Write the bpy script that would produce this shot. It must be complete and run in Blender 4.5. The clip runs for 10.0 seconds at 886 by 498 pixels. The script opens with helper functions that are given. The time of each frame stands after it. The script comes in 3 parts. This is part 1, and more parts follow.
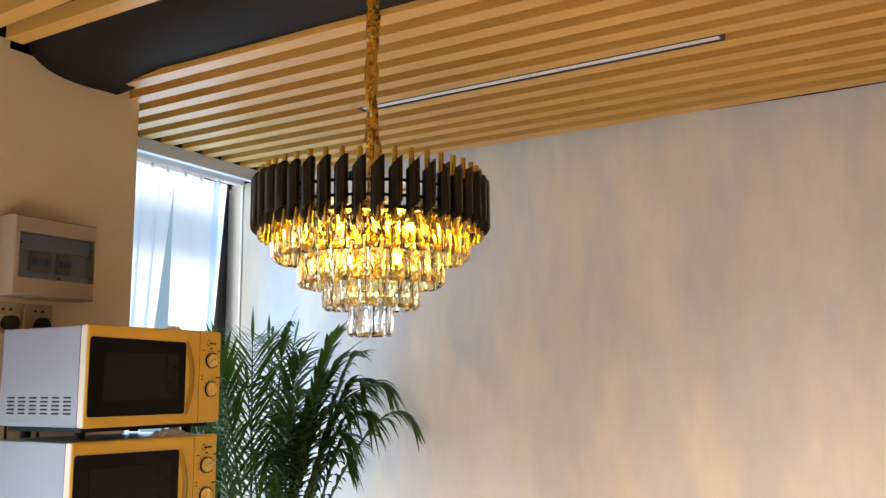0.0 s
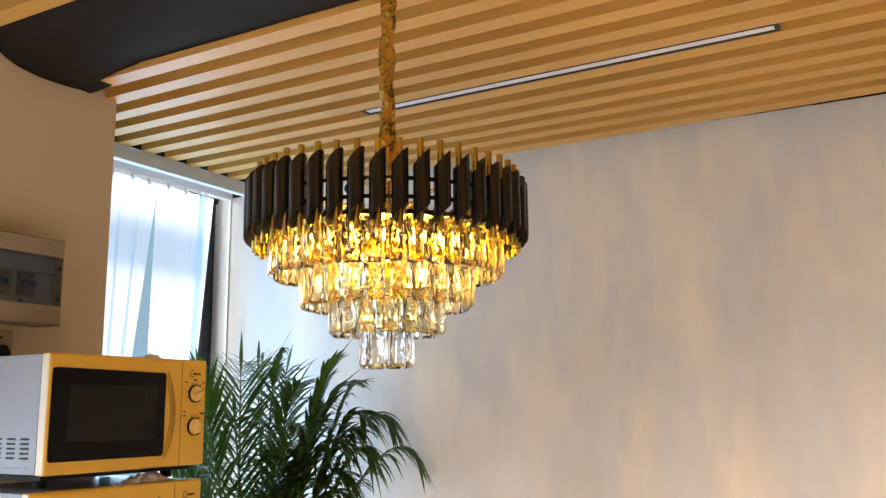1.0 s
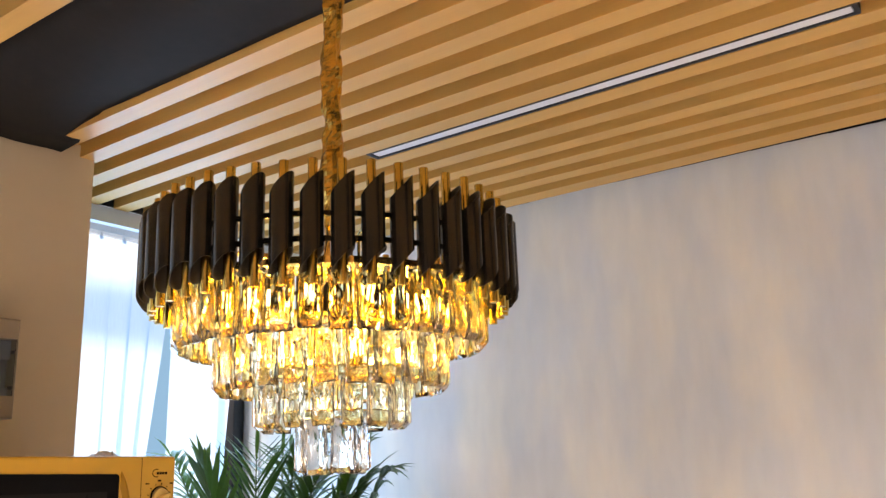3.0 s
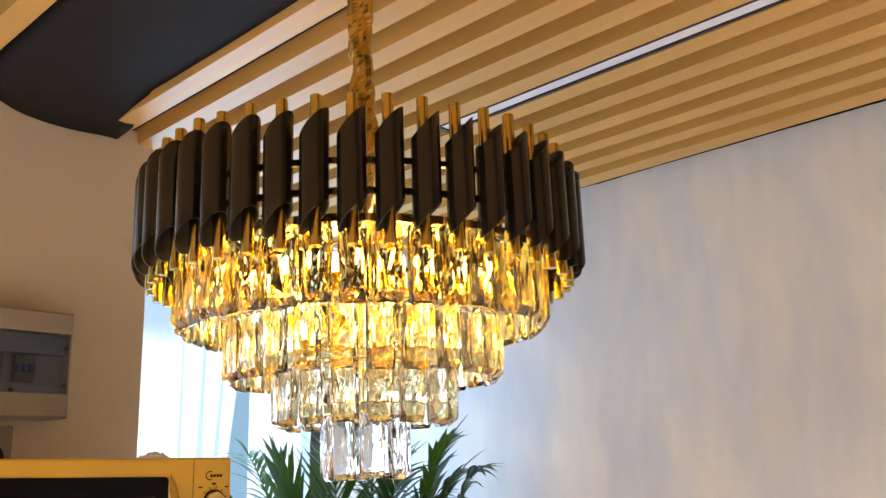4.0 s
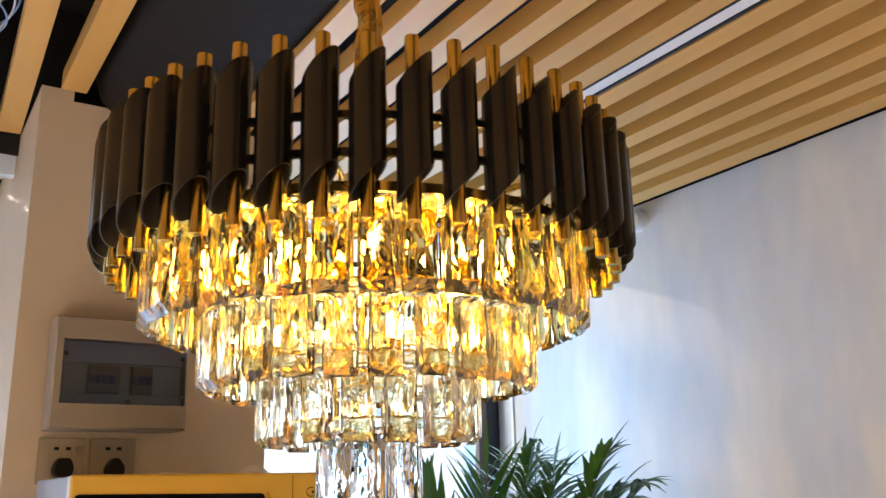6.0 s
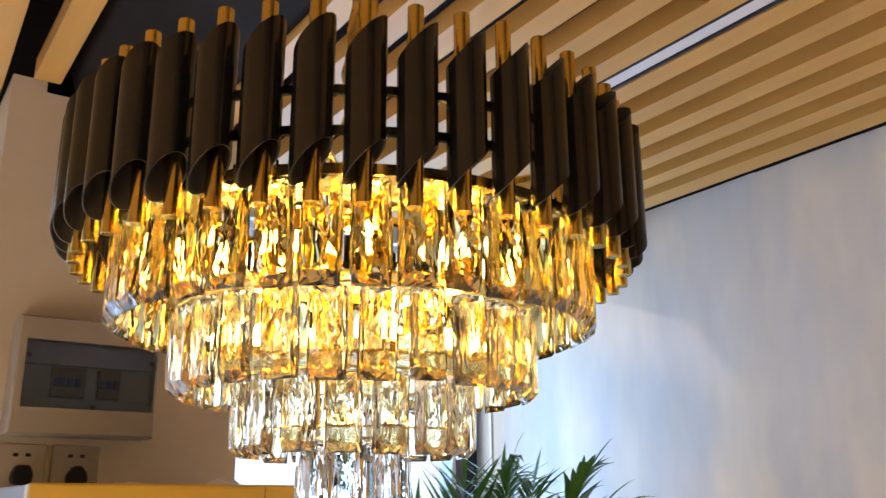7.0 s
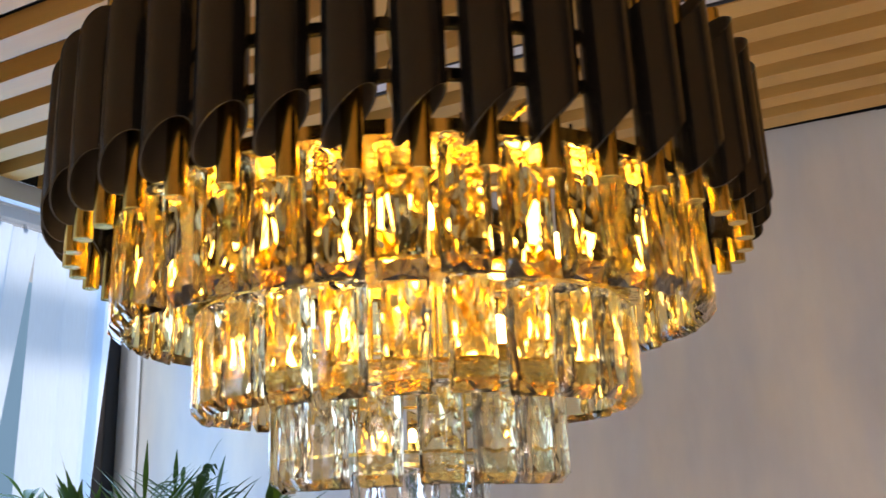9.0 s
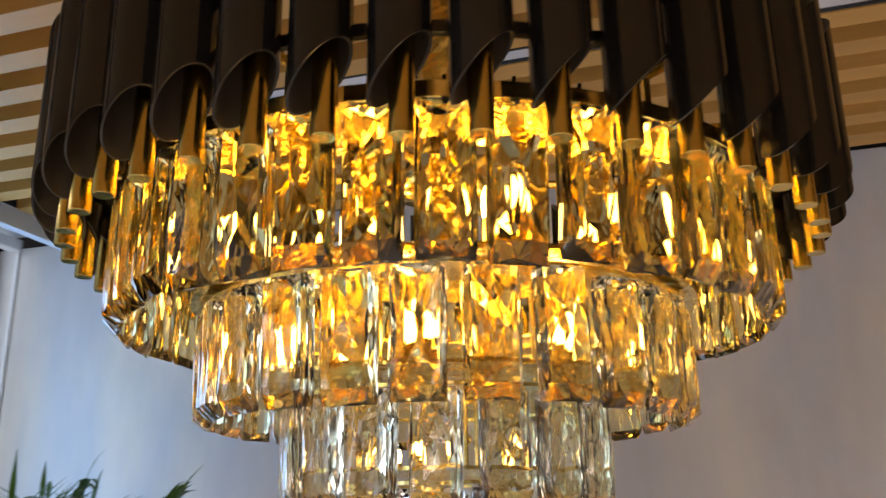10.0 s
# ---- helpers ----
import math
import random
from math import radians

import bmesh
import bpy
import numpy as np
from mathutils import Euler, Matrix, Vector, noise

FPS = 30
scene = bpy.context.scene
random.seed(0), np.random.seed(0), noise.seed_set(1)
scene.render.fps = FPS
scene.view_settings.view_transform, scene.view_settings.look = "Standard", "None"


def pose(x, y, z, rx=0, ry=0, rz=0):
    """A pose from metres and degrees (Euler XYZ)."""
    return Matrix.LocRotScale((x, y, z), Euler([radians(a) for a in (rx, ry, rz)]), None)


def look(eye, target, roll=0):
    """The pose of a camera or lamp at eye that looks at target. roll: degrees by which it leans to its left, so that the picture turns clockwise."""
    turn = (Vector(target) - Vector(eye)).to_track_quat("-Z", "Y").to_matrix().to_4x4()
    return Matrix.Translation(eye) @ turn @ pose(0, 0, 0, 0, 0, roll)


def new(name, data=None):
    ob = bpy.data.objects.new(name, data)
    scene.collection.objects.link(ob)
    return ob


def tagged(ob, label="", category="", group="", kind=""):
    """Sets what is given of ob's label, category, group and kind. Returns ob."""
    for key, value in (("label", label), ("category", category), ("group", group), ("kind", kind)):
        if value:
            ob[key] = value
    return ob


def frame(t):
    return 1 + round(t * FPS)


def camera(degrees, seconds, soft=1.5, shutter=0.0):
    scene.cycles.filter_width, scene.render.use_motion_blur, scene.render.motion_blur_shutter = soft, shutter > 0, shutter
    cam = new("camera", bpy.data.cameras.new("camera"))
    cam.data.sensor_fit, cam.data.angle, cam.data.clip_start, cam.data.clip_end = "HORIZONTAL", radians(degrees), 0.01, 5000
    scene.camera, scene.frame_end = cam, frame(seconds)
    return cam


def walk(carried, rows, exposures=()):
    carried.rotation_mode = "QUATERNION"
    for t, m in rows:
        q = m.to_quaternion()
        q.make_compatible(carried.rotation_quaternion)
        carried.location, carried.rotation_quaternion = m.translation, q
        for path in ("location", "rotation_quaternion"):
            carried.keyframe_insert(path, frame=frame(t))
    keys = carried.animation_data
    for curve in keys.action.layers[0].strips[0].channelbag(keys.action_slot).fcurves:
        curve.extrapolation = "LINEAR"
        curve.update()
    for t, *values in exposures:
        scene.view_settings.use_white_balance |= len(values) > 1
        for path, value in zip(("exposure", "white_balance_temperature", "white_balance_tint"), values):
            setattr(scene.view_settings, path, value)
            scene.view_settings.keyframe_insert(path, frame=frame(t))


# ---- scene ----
cam = camera(53.03, 10.0, soft=1.35, shutter=0.4)
ROWS = [
    (0.0, -0.1517, 0.1114, 1.5003, 30.69, 8.73, 0.50),
    (0.5, -0.2535, 0.2146, 1.5159, 30.48, 9.24, 0.55),
    (1.0, -0.3666, 0.3222, 1.5307, 29.75, 10.22, 0.57),
    (1.5, -0.3929, 0.4536, 1.5415, 29.99, 11.55, 0.46),
    (2.0, -0.3813, 0.5739, 1.5656, 31.82, 13.41, 0.66),
    (3.5, -0.4425, 0.8569, 1.5947, 39.67, 14.49, 2.12),
    (4.0, -0.4787, 0.9613, 1.5982, 43.60, 14.56, 1.89),
    (4.5, -0.4848, 1.0161, 1.6079, 46.29, 14.44, 1.82),
    (5.0, -0.4924, 1.0774, 1.6096, 49.50, 14.68, 1.83),
    (5.5, -0.4939, 1.1775, 1.6161, 54.43, 15.00, 1.13),
    (6.0, -0.4865, 1.2383, 1.6170, 58.00, 15.19, 1.30),
    (6.2, -0.4825, 1.2660, 1.6169, 59.31, 15.31, 1.14),
    (7.3, -0.6005, 1.2440, 1.6207, 52.77, 16.68, 0.04),
    (7.5, -0.6420, 1.2212, 1.6291, 49.52, 16.51, 0.39),
    (8.0, -0.7501, 1.1597, 1.6391, 40.97, 15.98, 1.19),
    (8.5, -0.8053, 1.1229, 1.6423, 35.57, 15.54, 0.78),
    (9.0, -0.9185, 1.0655, 1.6498, 27.02, 15.53, 2.22),
    (9.5, -0.9655, 1.0598, 1.6561, 24.26, 15.45, 0.71),
    (10.0, -1.0488, 1.0808, 1.6499, 17.62, 16.92, 0.74),
]
walk(cam, [(t, pose(x, y, z, 90 + pitch, roll, yaw)) for t, x, y, z, yaw, pitch, roll in ROWS],
     exposures=[(0.0, 0.84, 9600, 24), (1.0, 0.95, 9300, 24), (2.0, 1.06, 8600, 24), (3.5, 1.10, 8300, 24), (4.5, 1.09, 8200, 24), (6.2, 0.95, 8000, 25), (8.0, 0.72, 7900, 26), (9.0, 0.41, 8000, 26), (10.0, 0.05, 8000, 26)])

# ---- light ----
world = bpy.data.worlds.new("world")
scene.world = world
world.use_nodes = True
wn = world.node_tree
sky = wn.nodes.new("ShaderNodeTexSky")
sky.sky_type = "NISHITA"
sky.sun_disc = False
sky.sun_elevation = radians(20)
sky.sun_rotation = radians(-97)
wn.nodes["Background"].inputs["Strength"].default_value = 0.08
wn.links.new(sky.outputs["Color"], wn.nodes["Background"].inputs["Color"])

sun = new("sun", bpy.data.lights.new("sun", "SUN"))
sun.data.energy, sun.data.angle, sun.data.color = 1.35, radians(0.6), (1.0, 0.95, 0.88)
sun.matrix_world = look((-9.0, 1.78, 3.97), (-3.0, 2.5, 1.75))


def area_light(name, eye, target, sx, sy, power, color, spread=180):
    ob = new(name, bpy.data.lights.new(name, "AREA"))
    ob.data.shape, ob.data.size, ob.data.size_y = "RECTANGLE", sx, sy
    ob.data.energy, ob.data.color, ob.data.spread = power, color, radians(spread)
    ob.matrix_world = look(eye, target)
    return ob


# added lamp, unseen south window: as from sky above the horizon, onto the floor
area_light("added_south_light", (0.2, -2.55, 1.70), (0.2, -1.05, -0.05), 3.7, 1.3, 190, (1.0, 0.95, 0.90), 98)
area_light("west_window_sky", (-2.955, 2.47, 1.42), (0.0, 2.47, 1.35), 0.90, 1.5, 12.0, (0.22, 0.54, 1.0))
area_light("west_window_outer_sky", (-3.05, 2.52, 1.66), (0.0, 2.52, 1.60), 1.06, 1.8, 2.3, (0.55, 0.78, 1.0))
# daylight through the open gap between the last strip and the wall
area_light("west_window_gap_sky", (-3.05, 3.015, 1.62), (0.0, 3.015, 1.62), 0.08, 1.7, 0.9, (0.50, 0.74, 1.0))
area_light("west_window_sky_south", (-2.90, -0.15, 1.50), (-1.40, -0.15, 0.25), 2.2, 1.3, 42, (0.46, 0.71, 1.0), 110)

# ---- materials ----


def material(name, color, rough=0.5, metal=0.0, var=0.06, scale=8.0, bump=0.0, bump_scale=120.0, stretch=(1, 1, 1), island=0.0, coat=0.0, spec=0.5):
    m = bpy.data.materials.new(name)
    m.use_nodes = True
    nt, n, l = m.node_tree, m.node_tree.nodes, m.node_tree.links
    b = n["Principled BSDF"]
    b.inputs["Roughness"].default_value, b.inputs["Metallic"].default_value = rough, metal
    b.inputs["Coat Weight"].default_value = coat
    b.inputs["Specular IOR Level"].default_value = spec
    tc = n.new("ShaderNodeTexCoord")
    mp = n.new("ShaderNodeMapping")
    mp.inputs["Scale"].default_value = stretch
    l.new(tc.outputs["Object"], mp.inputs["Vector"])
    n1, n2 = n.new("ShaderNodeTexNoise"), n.new("ShaderNodeTexNoise")
    n1.inputs["Scale"].default_value, n1.inputs["Detail"].default_value = scale, 4
    n2.inputs["Scale"].default_value, n2.inputs["Detail"].default_value = scale * 9, 3
    l.new(mp.outputs["Vector"], n1.inputs["Vector"])
    l.new(mp.outputs["Vector"], n2.inputs["Vector"])
    add = n.new("ShaderNodeMath")
    add.operation = "ADD"
    half = n.new("ShaderNodeMath")
    half.operation, half.inputs[1].default_value = "MULTIPLY", 0.4
    l.new(n2.outputs["Fac"], half.inputs[0])
    l.new(n1.outputs["Fac"], add.inputs[0])
    l.new(half.outputs[0], add.inputs[1])
    mr = n.new("ShaderNodeMapRange")
    mr.inputs["From Min"].default_value, mr.inputs["From Max"].default_value = 0.35, 1.05
    mr.inputs["To Min"].default_value, mr.inputs["To Max"].default_value = 1 - var, 1 + var
    l.new(add.outputs[0], mr.inputs["Value"])
    value = mr.outputs["Result"]
    if island:
        oi = n.new("ShaderNodeObjectInfo")
        m2 = n.new("ShaderNodeMapRange")
        m2.inputs["To Min"].default_value, m2.inputs["To Max"].default_value = 1 - island, 1 + island
        l.new(oi.outputs["Random"], m2.inputs["Value"])
        mu = n.new("ShaderNodeMath")
        mu.operation = "MULTIPLY"
        l.new(value, mu.inputs[0])
        l.new(m2.outputs["Result"], mu.inputs[1])
        value = mu.outputs[0]
    mix = n.new("ShaderNodeVectorMath")
    mix.operation = "SCALE"
    mix.inputs[0].default_value = color
    l.new(value, mix.inputs["Scale"])
    l.new(mix.outputs["Vector"], b.inputs["Base Color"])
    rr = n.new("ShaderNodeMapRange")
    rr.inputs["To Min"].default_value, rr.inputs["To Max"].default_value = max(rough - 0.08, 0.02), min(rough + 0.08, 1)
    l.new(n1.outputs["Fac"], rr.inputs["Value"])
    l.new(rr.outputs["Result"], b.inputs["Roughness"])
    if bump:
        n3 = n.new("ShaderNodeTexNoise")
        n3.inputs["Scale"].default_value, n3.inputs["Detail"].default_value = bump_scale, 3
        l.new(mp.outputs["Vector"], n3.inputs["Vector"])
        bp = n.new("ShaderNodeBump")
        bp.inputs["Strength"].default_value, bp.inputs["Distance"].default_value = bump, 0.002
        l.new(n3.outputs["Fac"], bp.inputs["Height"])
        l.new(bp.outputs["Normal"], b.inputs["Normal"])
    return m


def glass_material(name, color, ior=1.5, rough=0.0):
    m = bpy.data.materials.new(name)
    m.use_nodes = True
    n = m.node_tree.nodes
    b = n["Principled BSDF"]
    b.inputs["Base Color"].default_value = (*color, 1)
    b.inputs["Transmission Weight"].default_value = 1.0
    b.inputs["IOR"].default_value, b.inputs["Roughness"].default_value = ior, rough
    return m


def cut_crystal(name, color, ior, rough, scale, depth):
    """Clear glass with small hand-cut facets ground into it, longer than wide."""
    m = glass_material(name, color, ior, rough)
    n, l = m.node_tree.nodes, m.node_tree.links
    tc, mp, vo, bp, info, shift = [n.new("ShaderNode" + q) for q in ("TexCoord", "Mapping", "TexVoronoi", "Bump", "ObjectInfo", "VectorMath")]
    mp.inputs["Scale"].default_value = (1.0, 1.0, 0.42)
    vo.feature = "F1"
    vo.inputs["Scale"].default_value = scale
    bp.inputs["Strength"].default_value, bp.inputs["Distance"].default_value = 1.0, depth
    l.new(tc.outputs["Object"], shift.inputs[0])
    l.new(info.outputs["Random"], shift.inputs[1])
    l.new(shift.outputs["Vector"], mp.inputs["Vector"])
    l.new(mp.outputs["Vector"], vo.inputs["Vector"])
    l.new(vo.outputs["Distance"], bp.inputs["Height"])
    l.new(bp.outputs["Normal"], n["Principled BSDF"].inputs["Normal"])
    return m


def translucent_material(name, color, through_color, share):
    m = bpy.data.materials.new(name)
    m.use_nodes = True
    nt, n, l = m.node_tree, m.node_tree.nodes, m.node_tree.links
    out = n["Material Output"]
    n.remove(n["Principled BSDF"])
    d, t, mx = n.new("ShaderNodeBsdfDiffuse"), n.new("ShaderNodeBsdfTranslucent"), n.new("ShaderNodeMixShader")
    tc, nz, mp = n.new("ShaderNodeTexCoord"), n.new("ShaderNodeTexNoise"), n.new("ShaderNodeMapping")
    mp.inputs["Scale"].default_value = (1, 60, 3)
    nz.inputs["Scale"].default_value = 6
    l.new(tc.outputs["Object"], mp.inputs["Vector"])
    l.new(mp.outputs["Vector"], nz.inputs["Vector"])
    for s, c in ((d, color), (t, through_color)):
        mr, sc = n.new("ShaderNodeMapRange"), n.new("ShaderNodeVectorMath")
        mr.inputs["To Min"].default_value, mr.inputs["To Max"].default_value = 0.92, 1.08
        sc.operation = "SCALE"
        sc.inputs[0].default_value = c
        l.new(nz.outputs["Fac"], mr.inputs["Value"])
        l.new(mr.outputs["Result"], sc.inputs["Scale"])
        l.new(sc.outputs["Vector"], s.inputs["Color"])
    mx.inputs["Fac"].default_value = share
    l.new(d.outputs[0], mx.inputs[1])
    l.new(t.outputs[0], mx.inputs[2])
    l.new(mx.outputs[0], out.inputs["Surface"])
    return m


def glow_material(name, color, strength):
    m = bpy.data.materials.new(name)
    m.use_nodes = True
    b = m.node_tree.nodes["Principled BSDF"]
    b.inputs["Base Color"].default_value = (*color, 1)
    b.inputs["Emission Color"].default_value = (*color, 1)
    b.inputs["Emission Strength"].default_value = strength
    return m


# paint mottling, plus reflected sunlight put into the colour as streaks and warm patches
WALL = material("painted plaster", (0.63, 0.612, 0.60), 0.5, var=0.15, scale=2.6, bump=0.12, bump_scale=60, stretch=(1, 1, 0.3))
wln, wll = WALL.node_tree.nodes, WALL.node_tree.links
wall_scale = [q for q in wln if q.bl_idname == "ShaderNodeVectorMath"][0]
sunpatch_coord, sunpatch_map, sunpatch_noise, sunpatch_range, sunpatch_mix = [wln.new("ShaderNode" + q) for q in ("TexCoord", "Mapping", "TexNoise", "MapRange", "MixRGB")]
sunpatch_map.inputs["Scale"].default_value = (2.3, 1.0, 0.85)
sunpatch_noise.inputs["Scale"].default_value, sunpatch_noise.inputs["Detail"].default_value = 2.4, 3.0
sunpatch_range.inputs["From Min"].default_value, sunpatch_range.inputs["From Max"].default_value = 0.42, 0.68
sunpatch_mix.inputs["Color1"].default_value, sunpatch_mix.inputs["Color2"].default_value = (0.610, 0.624, 0.636, 1), (0.745, 0.702, 0.622, 1)
wll.new(sunpatch_coord.outputs["Object"], sunpatch_map.inputs["Vector"])
wll.new(sunpatch_map.outputs["Vector"], sunpatch_noise.inputs["Vector"])
wll.new(sunpatch_noise.outputs["Fac"], sunpatch_range.inputs["Value"])
wll.new(sunpatch_range.outputs["Result"], sunpatch_mix.inputs["Fac"])
wll.new(sunpatch_mix.outputs["Color"], wall_scale.inputs[0])
# unseen walls are darkened to cut bounce light on slats and sleeves
UNSEEN_DARK = material("darkened unseen wall", (0.19, 0.18, 0.17), 0.6, var=0.08, scale=3.0, bump=0.1, bump_scale=60)
COLUMN = material("cream paint", (0.58, 0.475, 0.345), 0.6, var=0.04, scale=3.0, bump=0.1, bump_scale=60)
WOOD = material("oak foil", (0.60, 0.325, 0.088), 0.42, var=0.09, scale=10, bump=0.08, bump_scale=30, stretch=(0.12, 3, 3), island=0.05)
DARK = material("black void", (0.012, 0.012, 0.014), 0.9, var=0.2, scale=3)
SHEET = material("black foam", (0.0185, 0.0160, 0.0148), 0.80, var=0.25, scale=4, bump=0.5, bump_scale=9, spec=0.12)
FLOOR = material("grey tile", (0.36, 0.335, 0.305), 0.35, var=0.1, scale=3)
WHITE = material("white trim", (0.78, 0.80, 0.82), 0.4, var=0.03)
# bluish daylight is put into the colour of the white fascia
BLUE_LIT_TRIM = material("blue-lit white trim", (0.62, 0.74, 0.86), 0.35, var=0.03)
FRAME_DARK = material("dark aluminium", (0.03, 0.033, 0.04), 0.45, 0.5, var=0.1)
BLACK_METAL = material("satin black metal", (0.0115, 0.0105, 0.0092), 0.16, 0.0, var=0.06, scale=6, island=0.08, spec=0.5)
BRASS = material("brass", (0.66, 0.49, 0.15), 0.22, 1.0, var=0.1, scale=60, island=0.05)
GOLD = material("polished gold plate", (0.95, 0.76, 0.32), 0.18, 1.0, var=0.06, scale=30)
HAMMERED = material("hammered gold plate", (0.92, 0.70, 0.26), 0.10, 1.0, var=0.10, scale=40, bump=1.0, bump_scale=95)
RIM = material("bare metal rim", (0.022, 0.019, 0.015), 0.40, 0.0, var=0.1, scale=20)
# inner wall colour is lightened for the bulbs' glow on it
SLEEVE_INSIDE_LIT = material("bulb-lit inner metal", (0.055, 0.044, 0.032), 0.45, 0.2, var=0.1, scale=20)
CRYSTAL = cut_crystal("clear crystal", (1.0, 0.98, 0.94), 1.5, 0.02, 85, 0.0009)
# upper tiers: gold reflections put into the tint of clear glass
SOFT_GOLDLIT = cut_crystal("faintly gold-lit crystal", (1.0, 0.905, 0.69), 1.52, 0.06, 95, 0.0016)
GOLDLIT_CRYSTAL = cut_crystal("gold-lit crystal", (1.0, 0.875, 0.45), 1.52, 0.05, 85, 0.0017)
PALE_GOLDLIT = cut_crystal("pale gold-lit crystal", (1.0, 0.885, 0.56), 1.52, 0.06, 95, 0.0017)
PANE = glass_material("window glass", (0.95, 0.98, 1.0), 1.01)
BLIND = translucent_material("pvc blind", (0.64, 0.75, 0.90), (0.58, 0.79, 1.0), 0.92)
BULB = glow_material("warm bulb", (1.0, 0.665, 0.19), 34.0)
DIFFUSER = material("light diffuser", (0.75, 0.77, 0.80), 0.4, var=0.02)
LEAF = material("palm leaf", (0.042, 0.100, 0.022), 0.36, var=0.35, scale=12, island=0.25, spec=0.5)
ln, ll = LEAF.node_tree.nodes, LEAF.node_tree.links
leaf_through, leaf_mix = ln.new("ShaderNodeBsdfTranslucent"), ln.new("ShaderNodeMixShader")
leaf_through.inputs["Color"].default_value = (0.08, 0.20, 0.02, 1)
leaf_mix.inputs["Fac"].default_value = 0.2
ll.new(ln["Principled BSDF"].outputs[0], leaf_mix.inputs[1])
ll.new(leaf_through.outputs[0], leaf_mix.inputs[2])
ll.new(leaf_mix.outputs[0], ln["Material Output"].inputs["Surface"])
STEM = material("palm stem", (0.10, 0.14, 0.05), 0.5, var=0.2, scale=20)
MW_SIDE = material("pale grey steel", (0.215, 0.245, 0.285), 0.35, var=0.03, scale=5)
MW_YELLOW = material("golden yellow plastic", (0.66, 0.385, 0.052), 0.35, var=0.04, scale=6)
MW_KNOB = material("pale yellow plastic", (0.72, 0.50, 0.17), 0.3, var=0.04, scale=6)
MW_BLACK = material("black door glass", (0.005, 0.005, 0.006), 0.14, var=0.1, spec=0.10)
MW_SCREEN = material("door mesh glass", (0.0125, 0.0125, 0.0135), 0.3, var=0.1, spec=0.10)
MW_TRIM = material("cream plastic", (0.60, 0.57, 0.46), 0.4, var=0.03)
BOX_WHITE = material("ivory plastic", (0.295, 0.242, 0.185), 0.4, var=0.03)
BREAKER = material("breaker grey", (0.13, 0.135, 0.15), 0.4, var=0.03)
BLUE = material("blue switch", (0.025, 0.06, 0.20), 0.4)
PLUG = material("black rubber", (0.008, 0.008, 0.009), 0.5, var=0.1, spec=0.15)
# panel yellow, darkened for the shade in the grip's hollow
MW_GRIP = material("recess-shaded yellow plastic", (0.40, 0.22, 0.030), 0.22, var=0.04)
BOX_INNER = material("grey panel", (0.24, 0.275, 0.345), 0.5, var=0.04)
SMOKED = glass_material("smoked cover", (0.58, 0.65, 0.76), 1.35, 0.03)
FOIL = material("plastic film", (0.72, 0.70, 0.68), 0.15, var=0.1)
FILM = material("crinkled gold film", (0.62, 0.38, 0.085), 0.20, 0.75, var=0.15, scale=40)

# ---- building helpers ----


def mesh_object(name, bm, mat, smooth=False):
    me = bpy.data.meshes.new(name)
    bmesh.ops.recalc_face_normals(bm, faces=bm.faces)
    bm.to_mesh(me)
    bm.free()
    me.materials.append(mat)
    if smooth:
        me.polygons.foreach_set("use_smooth", [True] * len(me.polygons))
    return new(name, me)


def part(name, bm, mat, parent, label="", smooth=False):
    ob = mesh_object(name, bm, mat, smooth)
    ob.parent = parent
    if label:
        tagged(ob, label)
    return ob


def share(name, mesh, parent, m):
    ob = new(name, mesh)
    ob.parent = parent
    ob.matrix_basis = m
    return ob


def box(bm, x0, x1, y0, y1, z0, z1, bevel=0.0, segs=2):
    r = bmesh.ops.create_cube(bm, size=1, matrix=Matrix.LocRotScale(((x0 + x1) / 2, (y0 + y1) / 2, (z0 + z1) / 2), None, (x1 - x0, y1 - y0, z1 - z0)))
    if bevel:
        es = list({e for v in r["verts"] for e in v.link_edges})
        bmesh.ops.bevel(bm, geom=es, offset=bevel, segments=segs, affect="EDGES", profile=0.6)
    return bm


def boxm(*a, **k):
    return box(bmesh.new(), *a, **k)


def tube(bm, r0, r1, z0, z1, n=24, inner=None, m=None):
    """A lathe-like ring or cylinder along z."""
    prof = [(r0, z0), (r1, z1)] if inner is None else [(r0, z0), (r1, z1), (inner, z1), (inner, z0)]
    return lathe(bm, prof, n, closed=inner is not None, m=m, cap=inner is None)


def lathe(bm, prof, n=24, closed=False, m=None, cap=False):
    m = m or Matrix()
    rings = []
    for r, z in prof:
        rings.append([bm.verts.new(m @ Vector((r * math.cos(2 * math.pi * i / n), r * math.sin(2 * math.pi * i / n), z))) for i in range(n)])
    pairs = list(zip(rings, rings[1:])) + ([(rings[-1], rings[0])] if closed else [])
    for a, b in pairs:
        for i in range(n):
            bm.faces.new((a[i], a[(i + 1) % n], b[(i + 1) % n], b[i]))
    if cap:
        bm.faces.new(rings[0][::-1])
        bm.faces.new(rings[-1])
    return bm


